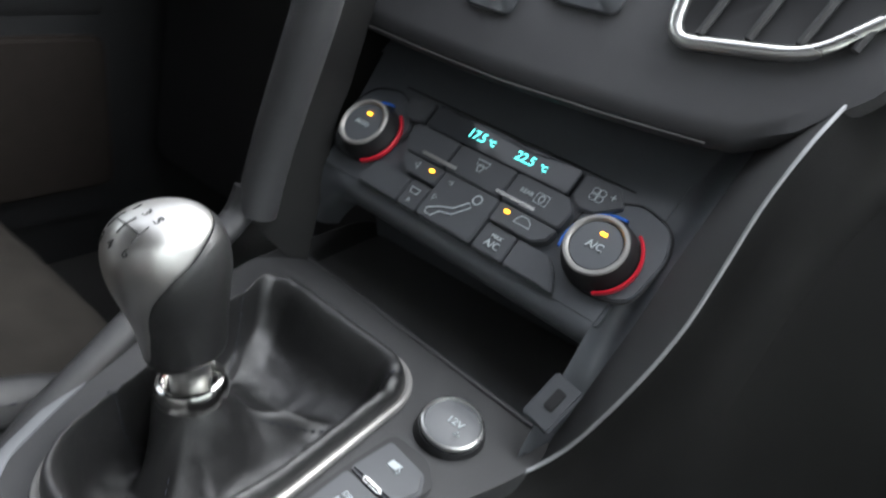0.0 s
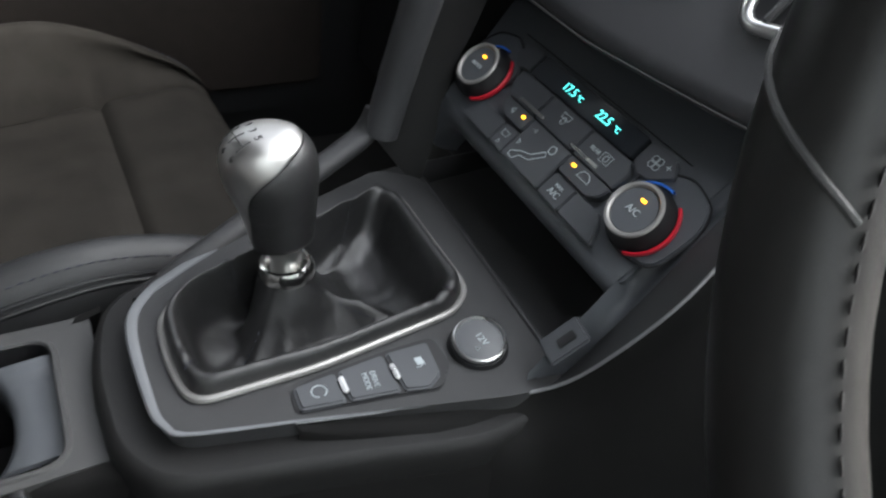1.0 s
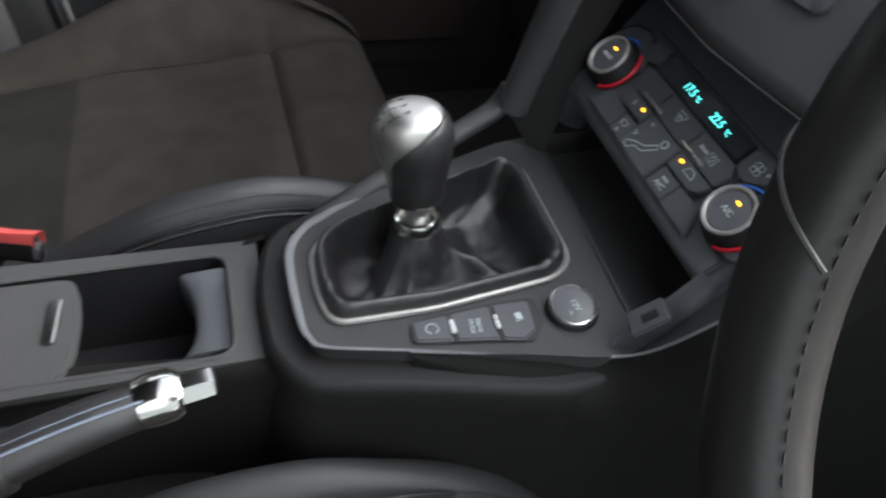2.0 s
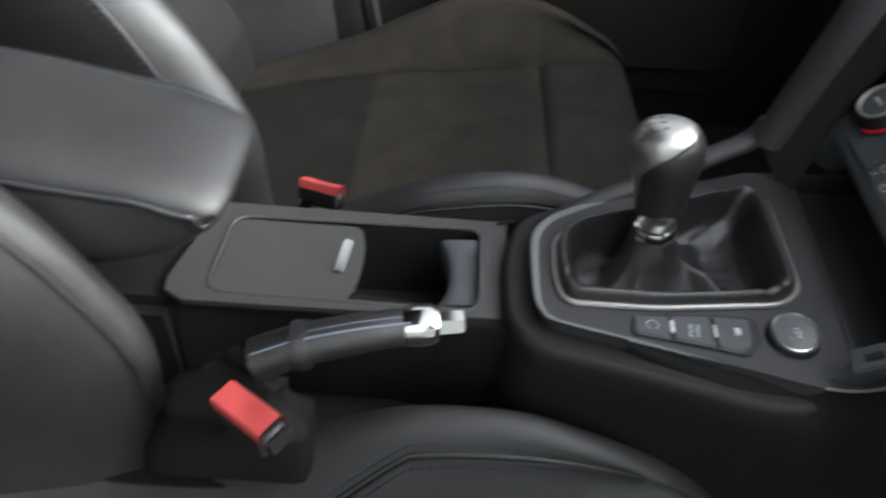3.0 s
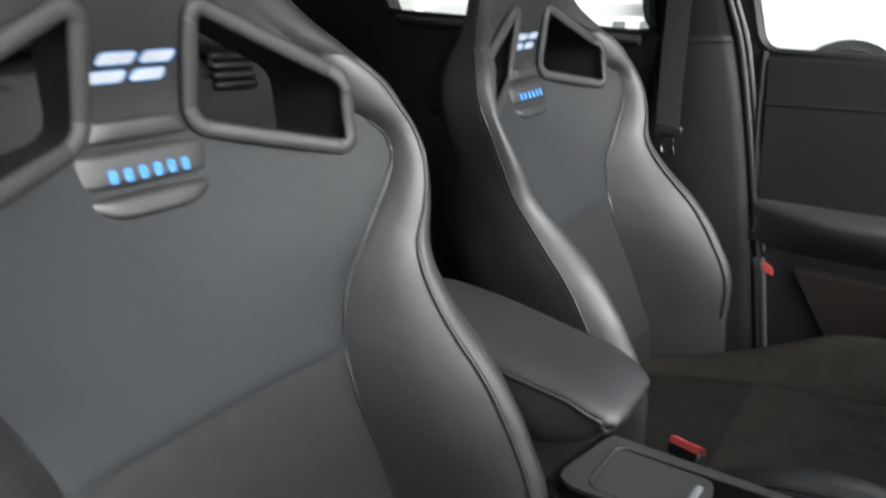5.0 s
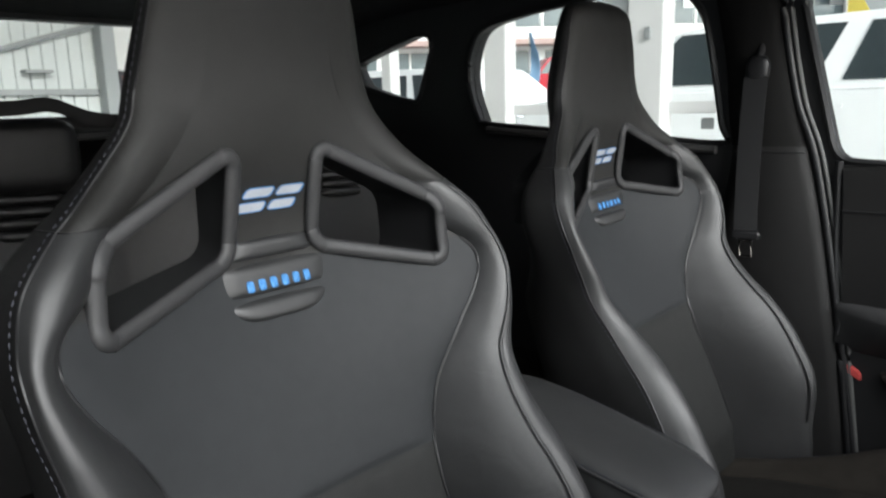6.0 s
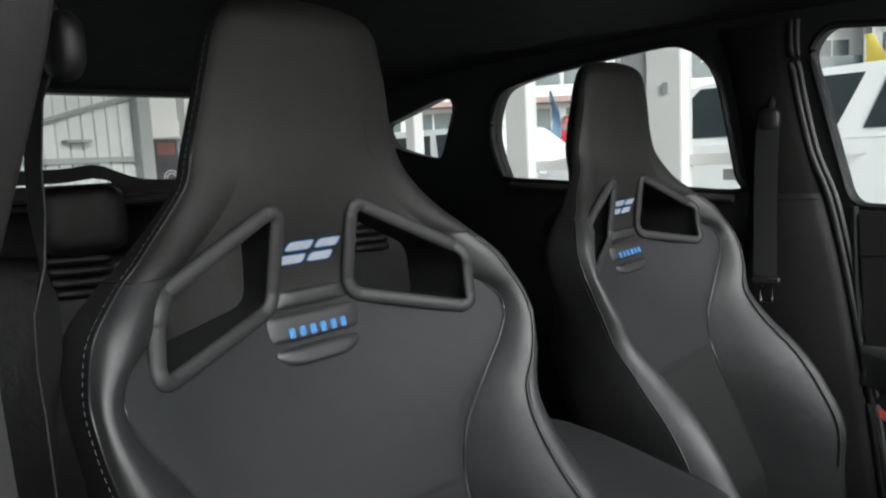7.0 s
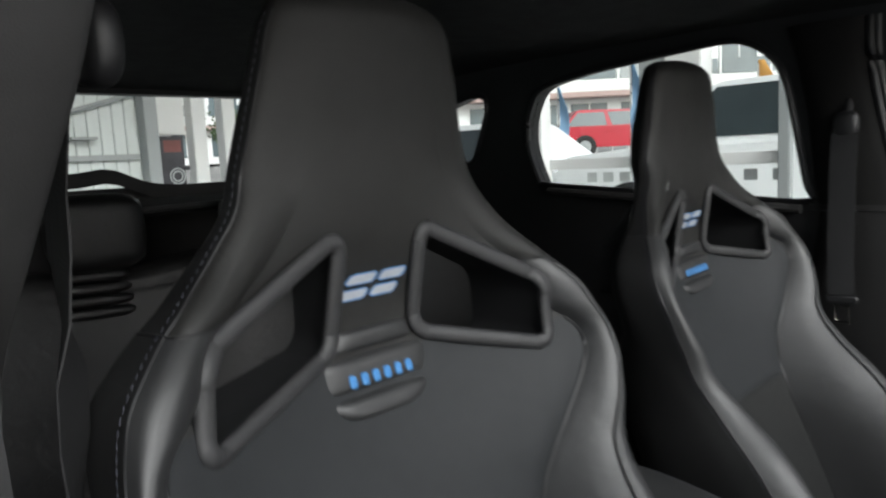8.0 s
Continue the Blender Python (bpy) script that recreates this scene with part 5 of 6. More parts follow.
part("pad", bm, "leather", arm, "padded black leather top", 80)
for k in (34, 20):
    path = []
    for q, r in enumerate(rows[3:40]):
        u = -3.4 + 5.0 * min(1.0, q / 17) ** 0.7
        lo = math.floor(u)
        near = Vector(r[lo % 36]).lerp(Vector(r[(lo + 1) % 36]), u - lo) if k > 27 else Vector(r[(18 - lo) % 36]).lerp(Vector(r[(17 - lo) % 36]), u - lo)
        path.append(near + Vector(((0.0008 if k > 27 else -0.0008), 0.0006, 0)))
    part("seam", tube(path, 0.0018, False, 5), "rubber", arm, "dark seam along the side")
    part("piping", tube([p + Vector((0.0008 if k > 27 else -0.0008, 0, 0.0042)) for p in path], 0.0028, False, 6), "leather", arm, "raised leather edge along the seam", 80)
    tagged(part("stitching", dashes([p + Vector((0.0006 if k > 27 else -0.0006, 0, 0.0085)) for p in path], 0.005, 0.003, 0.0008), "thread", arm, "grey stitching"), kind="stuff")
part("hinge_arm", rbox((0.10, 0.10, 0.16), pose(0, -0.61, 0.63, 10), 0.02), "dark", arm, "black plastic hinge block")


# buckles
def buckle(m, label, w=1.0):
    b = thing("belt_buckle", label, "belt buckle", "front belt buckles")
    b.matrix_world = m
    part("housing", rbox((0.037 * w, 0.062, 0.022), pose(0, 0, -0.0045), 0.005, 3), "rubber", b, "black buckle housing")
    part("release_button", grid([[(0.015 * w * u, 0.001 + 0.027 * v, z - (0.0026 * math.exp(-((v / 0.45) ** 2)) * (1 - u * u) if z > 0.009 else 0)) for u, z in ((-1, 0.0), (-1, 0.008), (-0.86, 0.0105), (-0.4, 0.0108), (0, 0.0108), (0.4, 0.0108), (0.86, 0.0105), (1, 0.008), (1, 0.0))] for v in (-1.0, -0.98, -0.6, -0.3, 0.0, 0.3, 0.6, 0.98, 1.0)]), "red", b, "red release button")
    part("stalk", rbox((0.024 * w, 0.12, 0.012), pose(0, -0.055, -0.055, 48), 0.004), "rubber", b, "black stalk")
    return b


buckle(pose(0.197, -0.302, 0.606, 12, 8, -36), "red and black belt buckle beside the handbrake", 0.68)
buckle(pose(-0.106, -0.314, 0.552, 14, -20, -36), "red and black belt buckle between cushion and console", 0.36)


# ---- dashboard ----
dash = thing("dashboard", "black soft-touch dashboard with rounded upper stack", "dashboard")
XS = np.linspace(-0.76, 0.72, 60)
lipz = lambda x: 0.755 + 0.10 * max(0.0, abs(x) - 0.06) ** 1.6 + 9.0 * min(max(0.0, x - 0.13), 0.10) ** 2
lipy = lambda x: 0.196 + (0.02 + 0.22 * max(0.0, abs(x) - 0.13)) * min(1, abs(x) / 0.2)
rows = []
for x in XS:
    z, y = lipz(x), min(lipy(x), 0.30)
    rows.append([(x, y + 0.10, z + 0.000), (x, y + 0.03, z - 0.004), (x, y + 0.006, z - 0.002), (x, y, z + 0.006), (x, y + 0.004, z + 0.016), (x, y + 0.022, z + 0.05), (x, y + 0.042, z + 0.09), (x, y + 0.058, z + 0.12), (x, y + 0.085, z + 0.145), (x, y + 0.16, z + 0.16), (x, 0.80, z + 0.17)])
bm = grid(rows)
bmesh.ops.recalc_face_normals(bm, faces=bm.faces)
part("upper_dash", bm, "dash", dash, "black soft-touch upper dashboard", 60)
# passenger side: glovebox face and its shelf
part("glovebox", slab(rounded([(-0.72, 0.42), (-0.215, 0.42), (-0.205, 0.745), (-0.72, 0.78)], 0.03, 4), 0.03, Matrix(((1, 0, 0, 0), (0, 0.12, -0.99, 0.335), (0, 0.99, 0.12, 0.0), (0, 0, 0, 1))), 0.01), "dark", dash, "black glovebox lid")
part("knee_panel", slab(rounded([(0.34, 0.40), (0.70, 0.40), (0.70, 0.80), (0.34, 0.80)], 0.02, 4), 0.03, Matrix(((1, 0, 0, 0), (0, 0.20, -0.98, 0.26), (0, 0.98, 0.20, 0.0), (0, 0, 0, 1))), 0.01), "matte_shade", dash, "black knee panel below the wheel")
part("bulkhead", grid([[(x, y, z) for x in (-0.78, 0.76)] for y, z in ((0.42, 0.80), (0.60, 0.55), (0.74, 0.26))]), "carpet", dash, "dark carpeted bulkhead")
# hazard switch and keys above the lip
HZ = lambda x, z: (x, lipy(x) + 0.004 + (z - lipz(x) - 0.016) * 0.52, z)


def dash_key(x0, x1, z0, z1, label, mt="button"):
    poly = rounded([(x0, z0), (x1, z0), (x1, z1), (x0, z1)], 0.008, 4)
    top = [[Vector(HZ(x, z)) + Vector((0, -d, d * 0.4)) for x, z in [((x0 + x1) / 2 + (a - (x0 + x1) / 2) * k, (z0 + z1) / 2 + (b - (z0 + z1) / 2) * k) for a, b in poly]] for k, d in ((1, 0.000), (1, 0.0025), (0.93, 0.0035), (0.0, 0.0035))]
    return part("key", grid(top, close_u=True), mt, dash, label)


hz = dash_key(-0.052, -0.010, 0.792, 0.818, "grey hazard warning key")
part("hazard_mark", tube([Vector(HZ(x, z)) + Vector((0, -0.005, 0.002)) for x, z in ((-0.038, 0.798), (-0.024, 0.798), (-0.031, 0.809))], 0.0009, True, 5), "redpaint", hz, "red hazard triangle")
dash_key(0.010, 0.055, 0.806, 0.830, "grey stereo key")
dash_key(-0.105, -0.062, 0.796, 0.822, "grey stereo key")
part("parting_line", tube([Vector((x, lipy(x) - 0.0005, lipz(x) + 0.003)) for x in np.linspace(-0.16, 0.13, 40)], 0.0008, False, 5), "pillar", dash, "thin pale edge line")
# right-hand centre vent
vent = thing("air_vent", "black air vent with bright chrome frame", "air vent")
VP = rounded([(0.090, 0.803), (0.158, 0.811), (0.192, 0.842), (0.198, 0.872), (0.106, 0.866), (0.086, 0.828)], 0.014, 6)
VY = lambda x, z: Vector((x, 0.224 + (z - 0.81) * 0.45 + max(0.0, x - 0.1) * 0.12, z))
part("frame", tube([VY(x, z) for x, z in VP], 0.0042, True, 8), "satin", vent, "bright chrome vent frame", 60)
part("well", grid([[VY(0.140 + (x - 0.140) * k, 0.838 + (z - 0.838) * k) + Vector((0, d, 0)) for x, z in VP] for k, d in ((1.0, 0.000), (0.95, 0.001), (0.0, 0.001))], close_u=True), "rubber", vent, "dark vent well")
for k in range(4):
    p, q = (0.104 + 0.024 * k, 0.809 + 0.003 * k), (0.118 + 0.024 * k, 0.866)
    a, b = VY(*p), VY(*q)
    part("vane", tube([a + Vector((0, -0.001, 0)), (a + b) / 2 + Vector((0, -0.001, 0)), b + Vector((0, -0.001, 0))], 0.0026, False, 6), "plastic", vent, "black vane")

# ---- steering wheel ----
wheel = thing("steering_wheel", "black leather steering wheel with grey spoke trim", "steering wheel", at=(0.450, 0.0406, 0.9152))
WR = Matrix.Rotation(radians(73.3), 4, "X")
rim = [WR @ Vector((0.192 * math.cos(a), 0.192 * math.sin(a), 0)) for a in [2 * math.pi * k / 96 for k in range(96)]]
part("rim", tube(rim, [0.0166] * 96, True, 24), "rim", wheel, "black leather rim", 80)
for s in (1, -1):
    sp = [WR @ Vector(p) for p in ((s * 0.05, -0.01, -0.02), (s * 0.10, 0.010, -0.012), (s * 0.15, 0.022, -0.002), (s * 0.190, 0.03, 0.002))]
    part("spoke", tube(smooth_path(sp, 16), [0.03 - 0.010 * k / 15 for k in range(16)], False, 12, 0.45, up=WR @ Vector((0, 0, 1))), "dark", wheel, "black spoke")
    ins = []
    for q in np.linspace(-0.5, 2.6, 30):
        a = (-0.19 - 0.08 * q) if s > 0 else math.pi + 0.19 + 0.08 * q
        ins.append(WR @ Vector(((0.192 + 0.0168 * math.cos(q)) * math.cos(a), (0.192 + 0.0168 * math.cos(q)) * math.sin(a), 0.0168 * math.sin(q))))
    part("rim_insert", tube(ins, 0.0010, False, 6), "pillar", wheel, "grey joint across the rim")
    tagged(part("stitching", dashes([WR @ Vector((0.1765 * math.cos(a), 0.1765 * math.sin(a), 0.007)) for a in ([k * 0.05 - 1.2 for k in range(48)] if s > 0 else [math.pi + 1.2 - k * 0.05 for k in range(48)])], 0.004, 0.0025, 0.0005), "doorskin", wheel, "dark grey stitching"), kind="stuff")
sp = [WR @ Vector(p) for p in ((0, -0.05, -0.02), (0, -0.11, -0.012), (0, -0.190, 0.0))]
part("spoke", tube(smooth_path(sp, 12), 0.022, False, 12, 0.4, up=WR @ Vector((0, 0, 1))), "dark", wheel, "black lower spoke")
part("airbag_cover", lathe([(0.082, -0.03), (0.080, -0.005), (0.06, 0.008), (0.03, 0.012), (0.0, 0.013)], WR), "plastic", wheel, "black domed airbag cover")
part("column", lathe([(0.045, -0.16), (0.055, -0.03), (0.03, -0.02)], WR), "dark", wheel, "black steering column shroud")

# ---- passenger door ----
door = thing("door_panel", "black front door panel with armrest ledge and pocket", "door panel")
part("upper_panel", slab(rounded([(-0.392, 0.735), (0.40, 0.70), (0.42, 1.005), (-0.410, 1.012)], 0.01, 3), 0.022, side(-0.752), 0.010, 3), "doorskin", door, "grey padded upper panel")
part("panel_line", tube([(-0.729, y, 0.925) for y in np.linspace(-0.40, 0.38, 20)], 0.0022, False, 6), "rubber", door, "dark joint line")
part("lower_panel", slab(rounded([(-0.375, 0.33), (0.42, 0.33), (0.40, 0.70), (-0.385, 0.735)], 0.01, 3), 0.012, side(-0.752), 0.004), "dark", door, "black lower panel")
ledge = []
for y, zt, out in smooth_path([(-0.392, 0.738, 0.012), (-0.33, 0.732, 0.03), (-0.25, 0.728, 0.048), (-0.17, 0.727, 0.052), (-0.148, 0.727, 0.046), (-0.13, 0.725, 0.034), (0.0, 0.72, 0.03), (0.3, 0.715, 0.025)], 40):
    x0 = -0.740
    ledge.append([(x0, y, zt + 0.016), (x0 + out * 0.6, y, zt + 0.006), (x0 + out, y, zt - 0.004), (x0 + out + 0.002, y, zt - 0.016), (x0 + out - 0.006, y, zt - 0.040), (x0 + 0.012, y, zt - 0.075), (x0, y, zt - 0.09)])
bm = grid(ledge)
bmesh.ops.recalc_face_normals(bm, faces=bm.faces)
part("armrest_ledge", bm, "plastic", door, "black padded armrest ledge", 60)
part("pull_cup", rbox((0.02, 0.16, 0.05), pose(-0.722, -0.12, 0.688), 0.009, 3), "rubber", door, "dark recess of the pull handle")
part("map_pocket", slab(rounded([(-0.315, 0.615), (0.30, 0.600), (0.30, 0.38), (-0.17, 0.38)], 0.02, 4), 0.016, side(-0.742), 0.006, 3), "pocket", door, "brownish black door pocket")
part("reflector", slab(rounded([(-0.385, 0.606), (-0.340, 0.586), (-0.342, 0.604), (-0.378, 0.626)], 0.006, 3), 0.008, side(-0.742), 0.003), "red", door, "red door edge reflector")
part("door_edge", tube(smooth_path([(-0.738, -0.412, 1.02), (-0.738, -0.405, 0.85), (-0.738, -0.388, 0.70), (-0.738, -0.36, 0.55), (-0.738, -0.33, 0.36)], 24), 0.007, False, 8), "rubber", door, "black rubber door edge")


# ledge under the rear door window
tagged(part("window_ledge", tube([(-0.742, y, 1.050 - 0.016 - (y + 0.642) * 0.0638) for y in np.linspace(-0.655, -1.285, 20)], 0.012, False, 8, 0.8), "pillar"), "grey ledge below the rear door window", "window ledge", kind="structure")


# ---- pillars and belts ----
def pillar(s, x, name):
    p = thing(name, "grey plastic pillar trim with rubber door seal", "pillar trim", "door pillars")
    rows = []
    for z, yr, yf in smooth_path([(1.40, -0.690, -0.540), (1.33, -0.668, -0.535), (1.22, -0.645, -0.510), (1.10, -0.632, -0.482), (1.02, -0.622, -0.458), (0.90, -0.640, -0.428), (0.76, -0.665, -0.402), (0.60, -0.69, -0.375), (0.35, -0.70, -0.34)], 40):
        rows.append([(x - s * 0.0, yr, z), (x - s * 0.018, yr + 0.012, z), (x - s * 0.026, yr + 0.04, z), (x - s * 0.028, (yr + yf) / 2, z), (x - s * 0.024, yf - 0.03, z), (x - s * 0.014, yf - 0.008, z), (x, yf, z)])
    for rs, mt, lb in (([q for q in rows if q[0][2] >= 1.03], "matte_shade", "black upper pillar panel"), ([q for q in rows if q[0][2] < 1.05], "doorskin", "dark plastic lower pillar panel")):
        bm = grid(rs)
        bmesh.ops.recalc_face_normals(bm, faces=bm.faces)
        part("trim_panel", bm, mt, p, lb, 70)
    seal = smooth_path([(x - s * 0.004, -0.538, 1.40), (x - s * 0.010, -0.532, 1.31), (x - s * 0.010, -0.497, 1.14), (x - s * 0.010, -0.453, 1.015), (x - s * 0.010, -0.400, 0.76), (x - s * 0.010, -0.375, 0.60), (x - s * 0.01, -0.34, 0.36)], 50)
    part("door_seal", tube(seal, 0.0085, False, 8), "rubber", p, "black rubber door seal", 80)
    part("seal_lip", tube([(a, b + 0.014, c) for a, b, c in seal], 0.0050, False, 6), "seal", p, "grey seal lip", 80)
    part("seam_line", tube([(x - s * 0.0285, y, 1.035) for y in np.linspace(-0.63, -0.47, 12)], 0.0012, False, 4), "rubber", p, "joint of the two pillar panels")
    return p


pillar(-1, -0.748, "pillar_trim")


def belt(points, width, label, guide, tongue=None):
    """Webbing hung along points, each with the way across it."""
    b = thing("seat_belt", label, "seat belt", "front seat belts")
    rows = []
    for p, w in points:
        p, w = Vector(p), Vector(w).normalized() * width / 2
        n = w.cross(Vector((0, 0, 1))).normalized() * 0.0007
        rows.append([p - w + n, p + n * 2, p + w + n, p + w - n, p - n, p - w - n])
    part("webbing", grid(rows, close_u=True), "web", b, "black webbing", 60)
    if guide:
        g = Vector(guide)
        bm = bmesh.new()
        bmesh.ops.create_uvsphere(bm, u_segments=20, v_segments=14, radius=1.0)
        for v in bm.verts:
            v.co = Vector([math.copysign(abs(q) ** 0.75, q) for q in v.co])
        bmesh.ops.transform(bm, matrix=Matrix.Translation(g) @ Matrix.Diagonal((0.013, 0.023, 0.026, 1)), verts=bm.verts)
        part("guide_loop", bm, "rubber", b, "rounded black guide loop", 60)
        part("loop_bolt", tube([g + Vector((0, 0, 0.012)), g + Vector((math.copysign(0.035, g.x), 0, 0.07))], 0.008, False, 8), "rubber", b, "bolt arm of the guide loop")
    if tongue:
        m = Matrix.Translation(tongue)
        part("tongue_grip", rbox((0.012, 0.058, 0.020), m @ pose(0, 0, 0.030), 0.005, 3), "rubber", b, "black tongue grip")
        part("tongue", tube([m @ Vector(p) for p in ((0, -0.012, 0.018), (0, -0.012, -0.014), (0, 0.012, -0.014), (0, 0.012, 0.018))], 0.0036, True, 6), "chrome", b, "chrome tongue")
    return b


W = (0, 1, 0)
belt([((-0.700, -0.566, 1.185), W), ((-0.692, -0.566, 1.12), W), ((-0.684, -0.565, 1.0), W), ((-0.672, -0.560, 0.90), W), ((-0.666, -0.556, 0.862), W)], 0.046, "black seat belt hanging down the passenger pillar", (-0.708, -0.566, 1.20), (-0.660, -0.553, 0.842))

# driver's pillar with its belt
pil = thing("pillar_trim", "grey plastic pillar trim beside the driver's seat", "pillar trim", "door pillars")
rows = []
for y0, z0 in smooth_path([(-0.355, 1.36), (-0.39, 1.295), (-0.427, 1.242), (-0.472, 1.198), (-0.558, 1.127), (-0.622, 1.072), (-0.70, 0.98), (-0.78, 0.86), (-0.86, 0.70)], 40):
    rows.append([(0.712, y0 - 0.075, z0 + 0.022), (0.700, y0 - 0.060, z0 + 0.018), (0.699, y0 - 0.020, z0 + 0.004), (0.700, y0 - 0.004, z0), (0.704, y0, z0), (0.72, y0 + 0.004, z0), (0.76, y0 + 0.006, z0)])
bm = grid(rows)
bmesh.ops.recalc_face_normals(bm, faces=bm.faces)
part("seam_line", tube([(0.6985, y, z) for y, z in ((-0.440, 1.252), (-0.488, 1.214), (-0.549, 1.172), (-0.609, 1.129), (-0.66, 1.08))], 0.0012, False, 5), "rubber", pil, "joint line of the trim")
part("trim_panel", bm, "pillar", pil, "grey plastic pillar panel", 70)

V = (0, 1, 0)
belt([((0.652, -0.620, 1.228), V), ((0.656, -0.628, 1.212), V), ((0.660, -0.635, 1.165), V), ((0.660, -0.640, 1.128), V), ((0.660, -0.642, 1.086), (0.2, 1, 0)), ((0.661, -0.640, 1.048), (0.9, 1, 0)), ((0.662, -0.645, 1.005), (0.9, 1, 0)), ((0.664, -0.652, 0.96), (0.5, 1, 0)), ((0.67, -0.66, 0.80), V), ((0.68, -0.66, 0.55), V)], 0.042, "black seat belt hanging down the driver's pillar", (0.640, -0.599, 1.252))

# ---- rear seats ----
bench = thing("rear_bench", "black rear bench with three head restraints", "rear seat")
rows = []
for y, z in smooth_path([(-1.36, 0.50), (-1.38, 0.62), (-1.42, 0.80), (-1.455, 0.95), (-1.475, 1.0), (-1.50, 1.015), (-1.54, 1.01), (-1.58, 0.95), (-1.60, 0.5)], 50):
    rows.append([(x, y + 0.014 * math.cos(x * 9.5) - 0.006 * (abs(abs(x) - 0.2) < 0.012) - (0.005 if 0.86 < z < 0.99 and abs(math.sin((z - 0.86) * 3.1416 / 0.03)) < 0.25 and 0.14 < abs(x) < 0.45 else 0), z + 0.012 * math.cos(x * 9.5)) for x in np.linspace(-0.62, 0.60, 70)])
bm = grid(rows)
bmesh.ops.recalc_face_normals(bm, faces=bm.faces)
part("backrest", bm, "boot", bench, "black quilted backrest", 70)
rows = []
for y, z in smooth_path([(-1.40, 0.49), (-1.25, 0.50), (-1.05, 0.515), (-0.97, 0.505), (-0.94, 0.47), (-0.945, 0.36), (-0.95, 0.27)], 30):
    rows.append([(x, y, z + 0.012 * math.cos(x * 9.5)) for x in np.linspace(-0.62, 0.60, 40)])
bm = grid(rows)
bmesh.ops.recalc_face_normals(bm, faces=bm.faces)
part("cushion", bm, "cushion", bench, "black fabric rear cushion", 70)
for x0 in (0.36, -0.36):
    for q in range(4):
        zq = 0.936 + 0.021 * q
        part("quilt_rib", tube([(x0 + 0.062 * s, -1.452 - 0.012 * (zq - 0.936) / 0.06 - 0.010 * abs(s) ** 6, zq + 0.003 * s) for s in np.linspace(-1, 1, 13)], [0.0105 * (1 - 0.6 * abs(s) ** 8) for s in np.linspace(-1, 1, 13)], False, 8), "boot", bench, "quilted rib of the backrest", 80)
for x, w, h in ((0.345, 0.088, 0.062), (0.03, 0.075, 0.045), (-0.34, 0.088, 0.062)):
    rows = []
    for k in range(13):
        u = -1 + 2 * k / 12
        f = (1 - abs(u) ** 4.0) ** 0.5
        rows.append([(x + w * u, -1.475 + 0.045 * f * math.copysign(abs(math.cos(a)) ** 0.6, math.cos(a)), 1.075 + h * 1.1 * (0.25 + 0.75 * f) * math.copysign(abs(math.sin(a)) ** 0.55, math.sin(a))) for a in [2 * math.pi * j / 24 for j in range(24)]])
    bm = grid(rows, close_u=True)
    bmesh.ops.recalc_face_normals(bm, faces=bm.faces)
    hr = part("head_restraint", bm, "boot", bench, "black padded head restraint", 80)
    for dx in (-0.03, 0.03):
        part("post", tube([(x + dx, -1.475, 0.98), (x + dx, -1.475, 1.04)], 0.006, False, 8), "rubber", hr, "black post")
shelf = thing("parcel_shelf", "black fabric parcel shelf below the rear window", "parcel shelf")
part("board", rbox((1.10, 0.42, 0.02), pose(0, -1.79, 1.10), 0.006), "lining", shelf)
rows = [[(x, -1.97 + 0.0 * x, 1.135 + 0.040 / (1 + math.exp(-(x - 0.06) / 0.03)) + 0.012 * math.exp(-(((x - 0.13) / 0.05) ** 2)) + z) for x in np.linspace(-0.6, 0.6, 40)] for z in (-0.03, 0.0, 0.006)]
part("rear_lip", grid(rows), "dark", shelf, "black trim at the foot of the rear window")
part("shelf_edge", tube([(x, -1.575, 1.10 + 0.004 * math.cos(x * 5)) for x in np.linspace(-0.55, 0.55, 20)], 0.007, False, 8), "plastic", shelf, "raised front edge")


# ---- outside the car ----
tagged(part("ground", grid([[(x, y, 0.07 * max(0.0, -x - 9.0) if x > -40 else 2.2) for y in (-300, -60, -30, -12, -6, 0, 6, 12, 30, 60, 300)] for x in (300, 60, 20, 4, -4.9, -9, -14, -20, -28, -40, -80, -300)]), "asphalt"), "pale sunlit asphalt yard", "ground", kind="structure")
tagged(part("showroom_floor", slab([(-4.9, -9.0), (6, -9.0), (6, 7), (-4.9, 7)], 0.012, pose(0, 0, 0.004)), "tile"), "pale tiled showroom floor", "floor", kind="structure")

# glazed front: columns, posts and panes
def upright(name, x, y, w, d, h, mt, label):
    return tagged(part(name, rbox((d, w, h), pose(x, y, h / 2 + 0.01), 0.008), mt), label, "column", "uprights of the glazed front")


for y, w, mt, lb, d in ((-2.685, 0.29, "columnw", "broad white column with a small plate", 0.20), (-2.945, 0.23, "columng", "grey steel column", 0.16), (-4.155, 0.25, "columnw", "pale grey window post", 0.16), (-1.97, 0.08, "columng", "slim grey window post", 0.08), (1.2, 0.12, "columnw", "pale window post", 0.12), (-5.6, 0.14, "columnw", "pale window post", 0.14), (-6.9, 0.14, "columnw", "pale window post", 0.14), (3.6, 0.3, "columnw", "white column", 0.3)):
    upright("column", -4.5, y, w, d, 3.6, mt, lb)
tagged(part("switch_plate", rbox((0.02, 0.05, 0.09), pose(-4.39, -2.66, 1.62), 0.004), "columng"), "small grey plate on the white column", "switch plate")
rail = thing("glazing_rail", "white rail across the showroom glazing", "rail")
part("bar", rbox((0.05, 5.6, 0.09), pose(-4.56, -4.75, 1.06), 0.006), "columnw", rail)
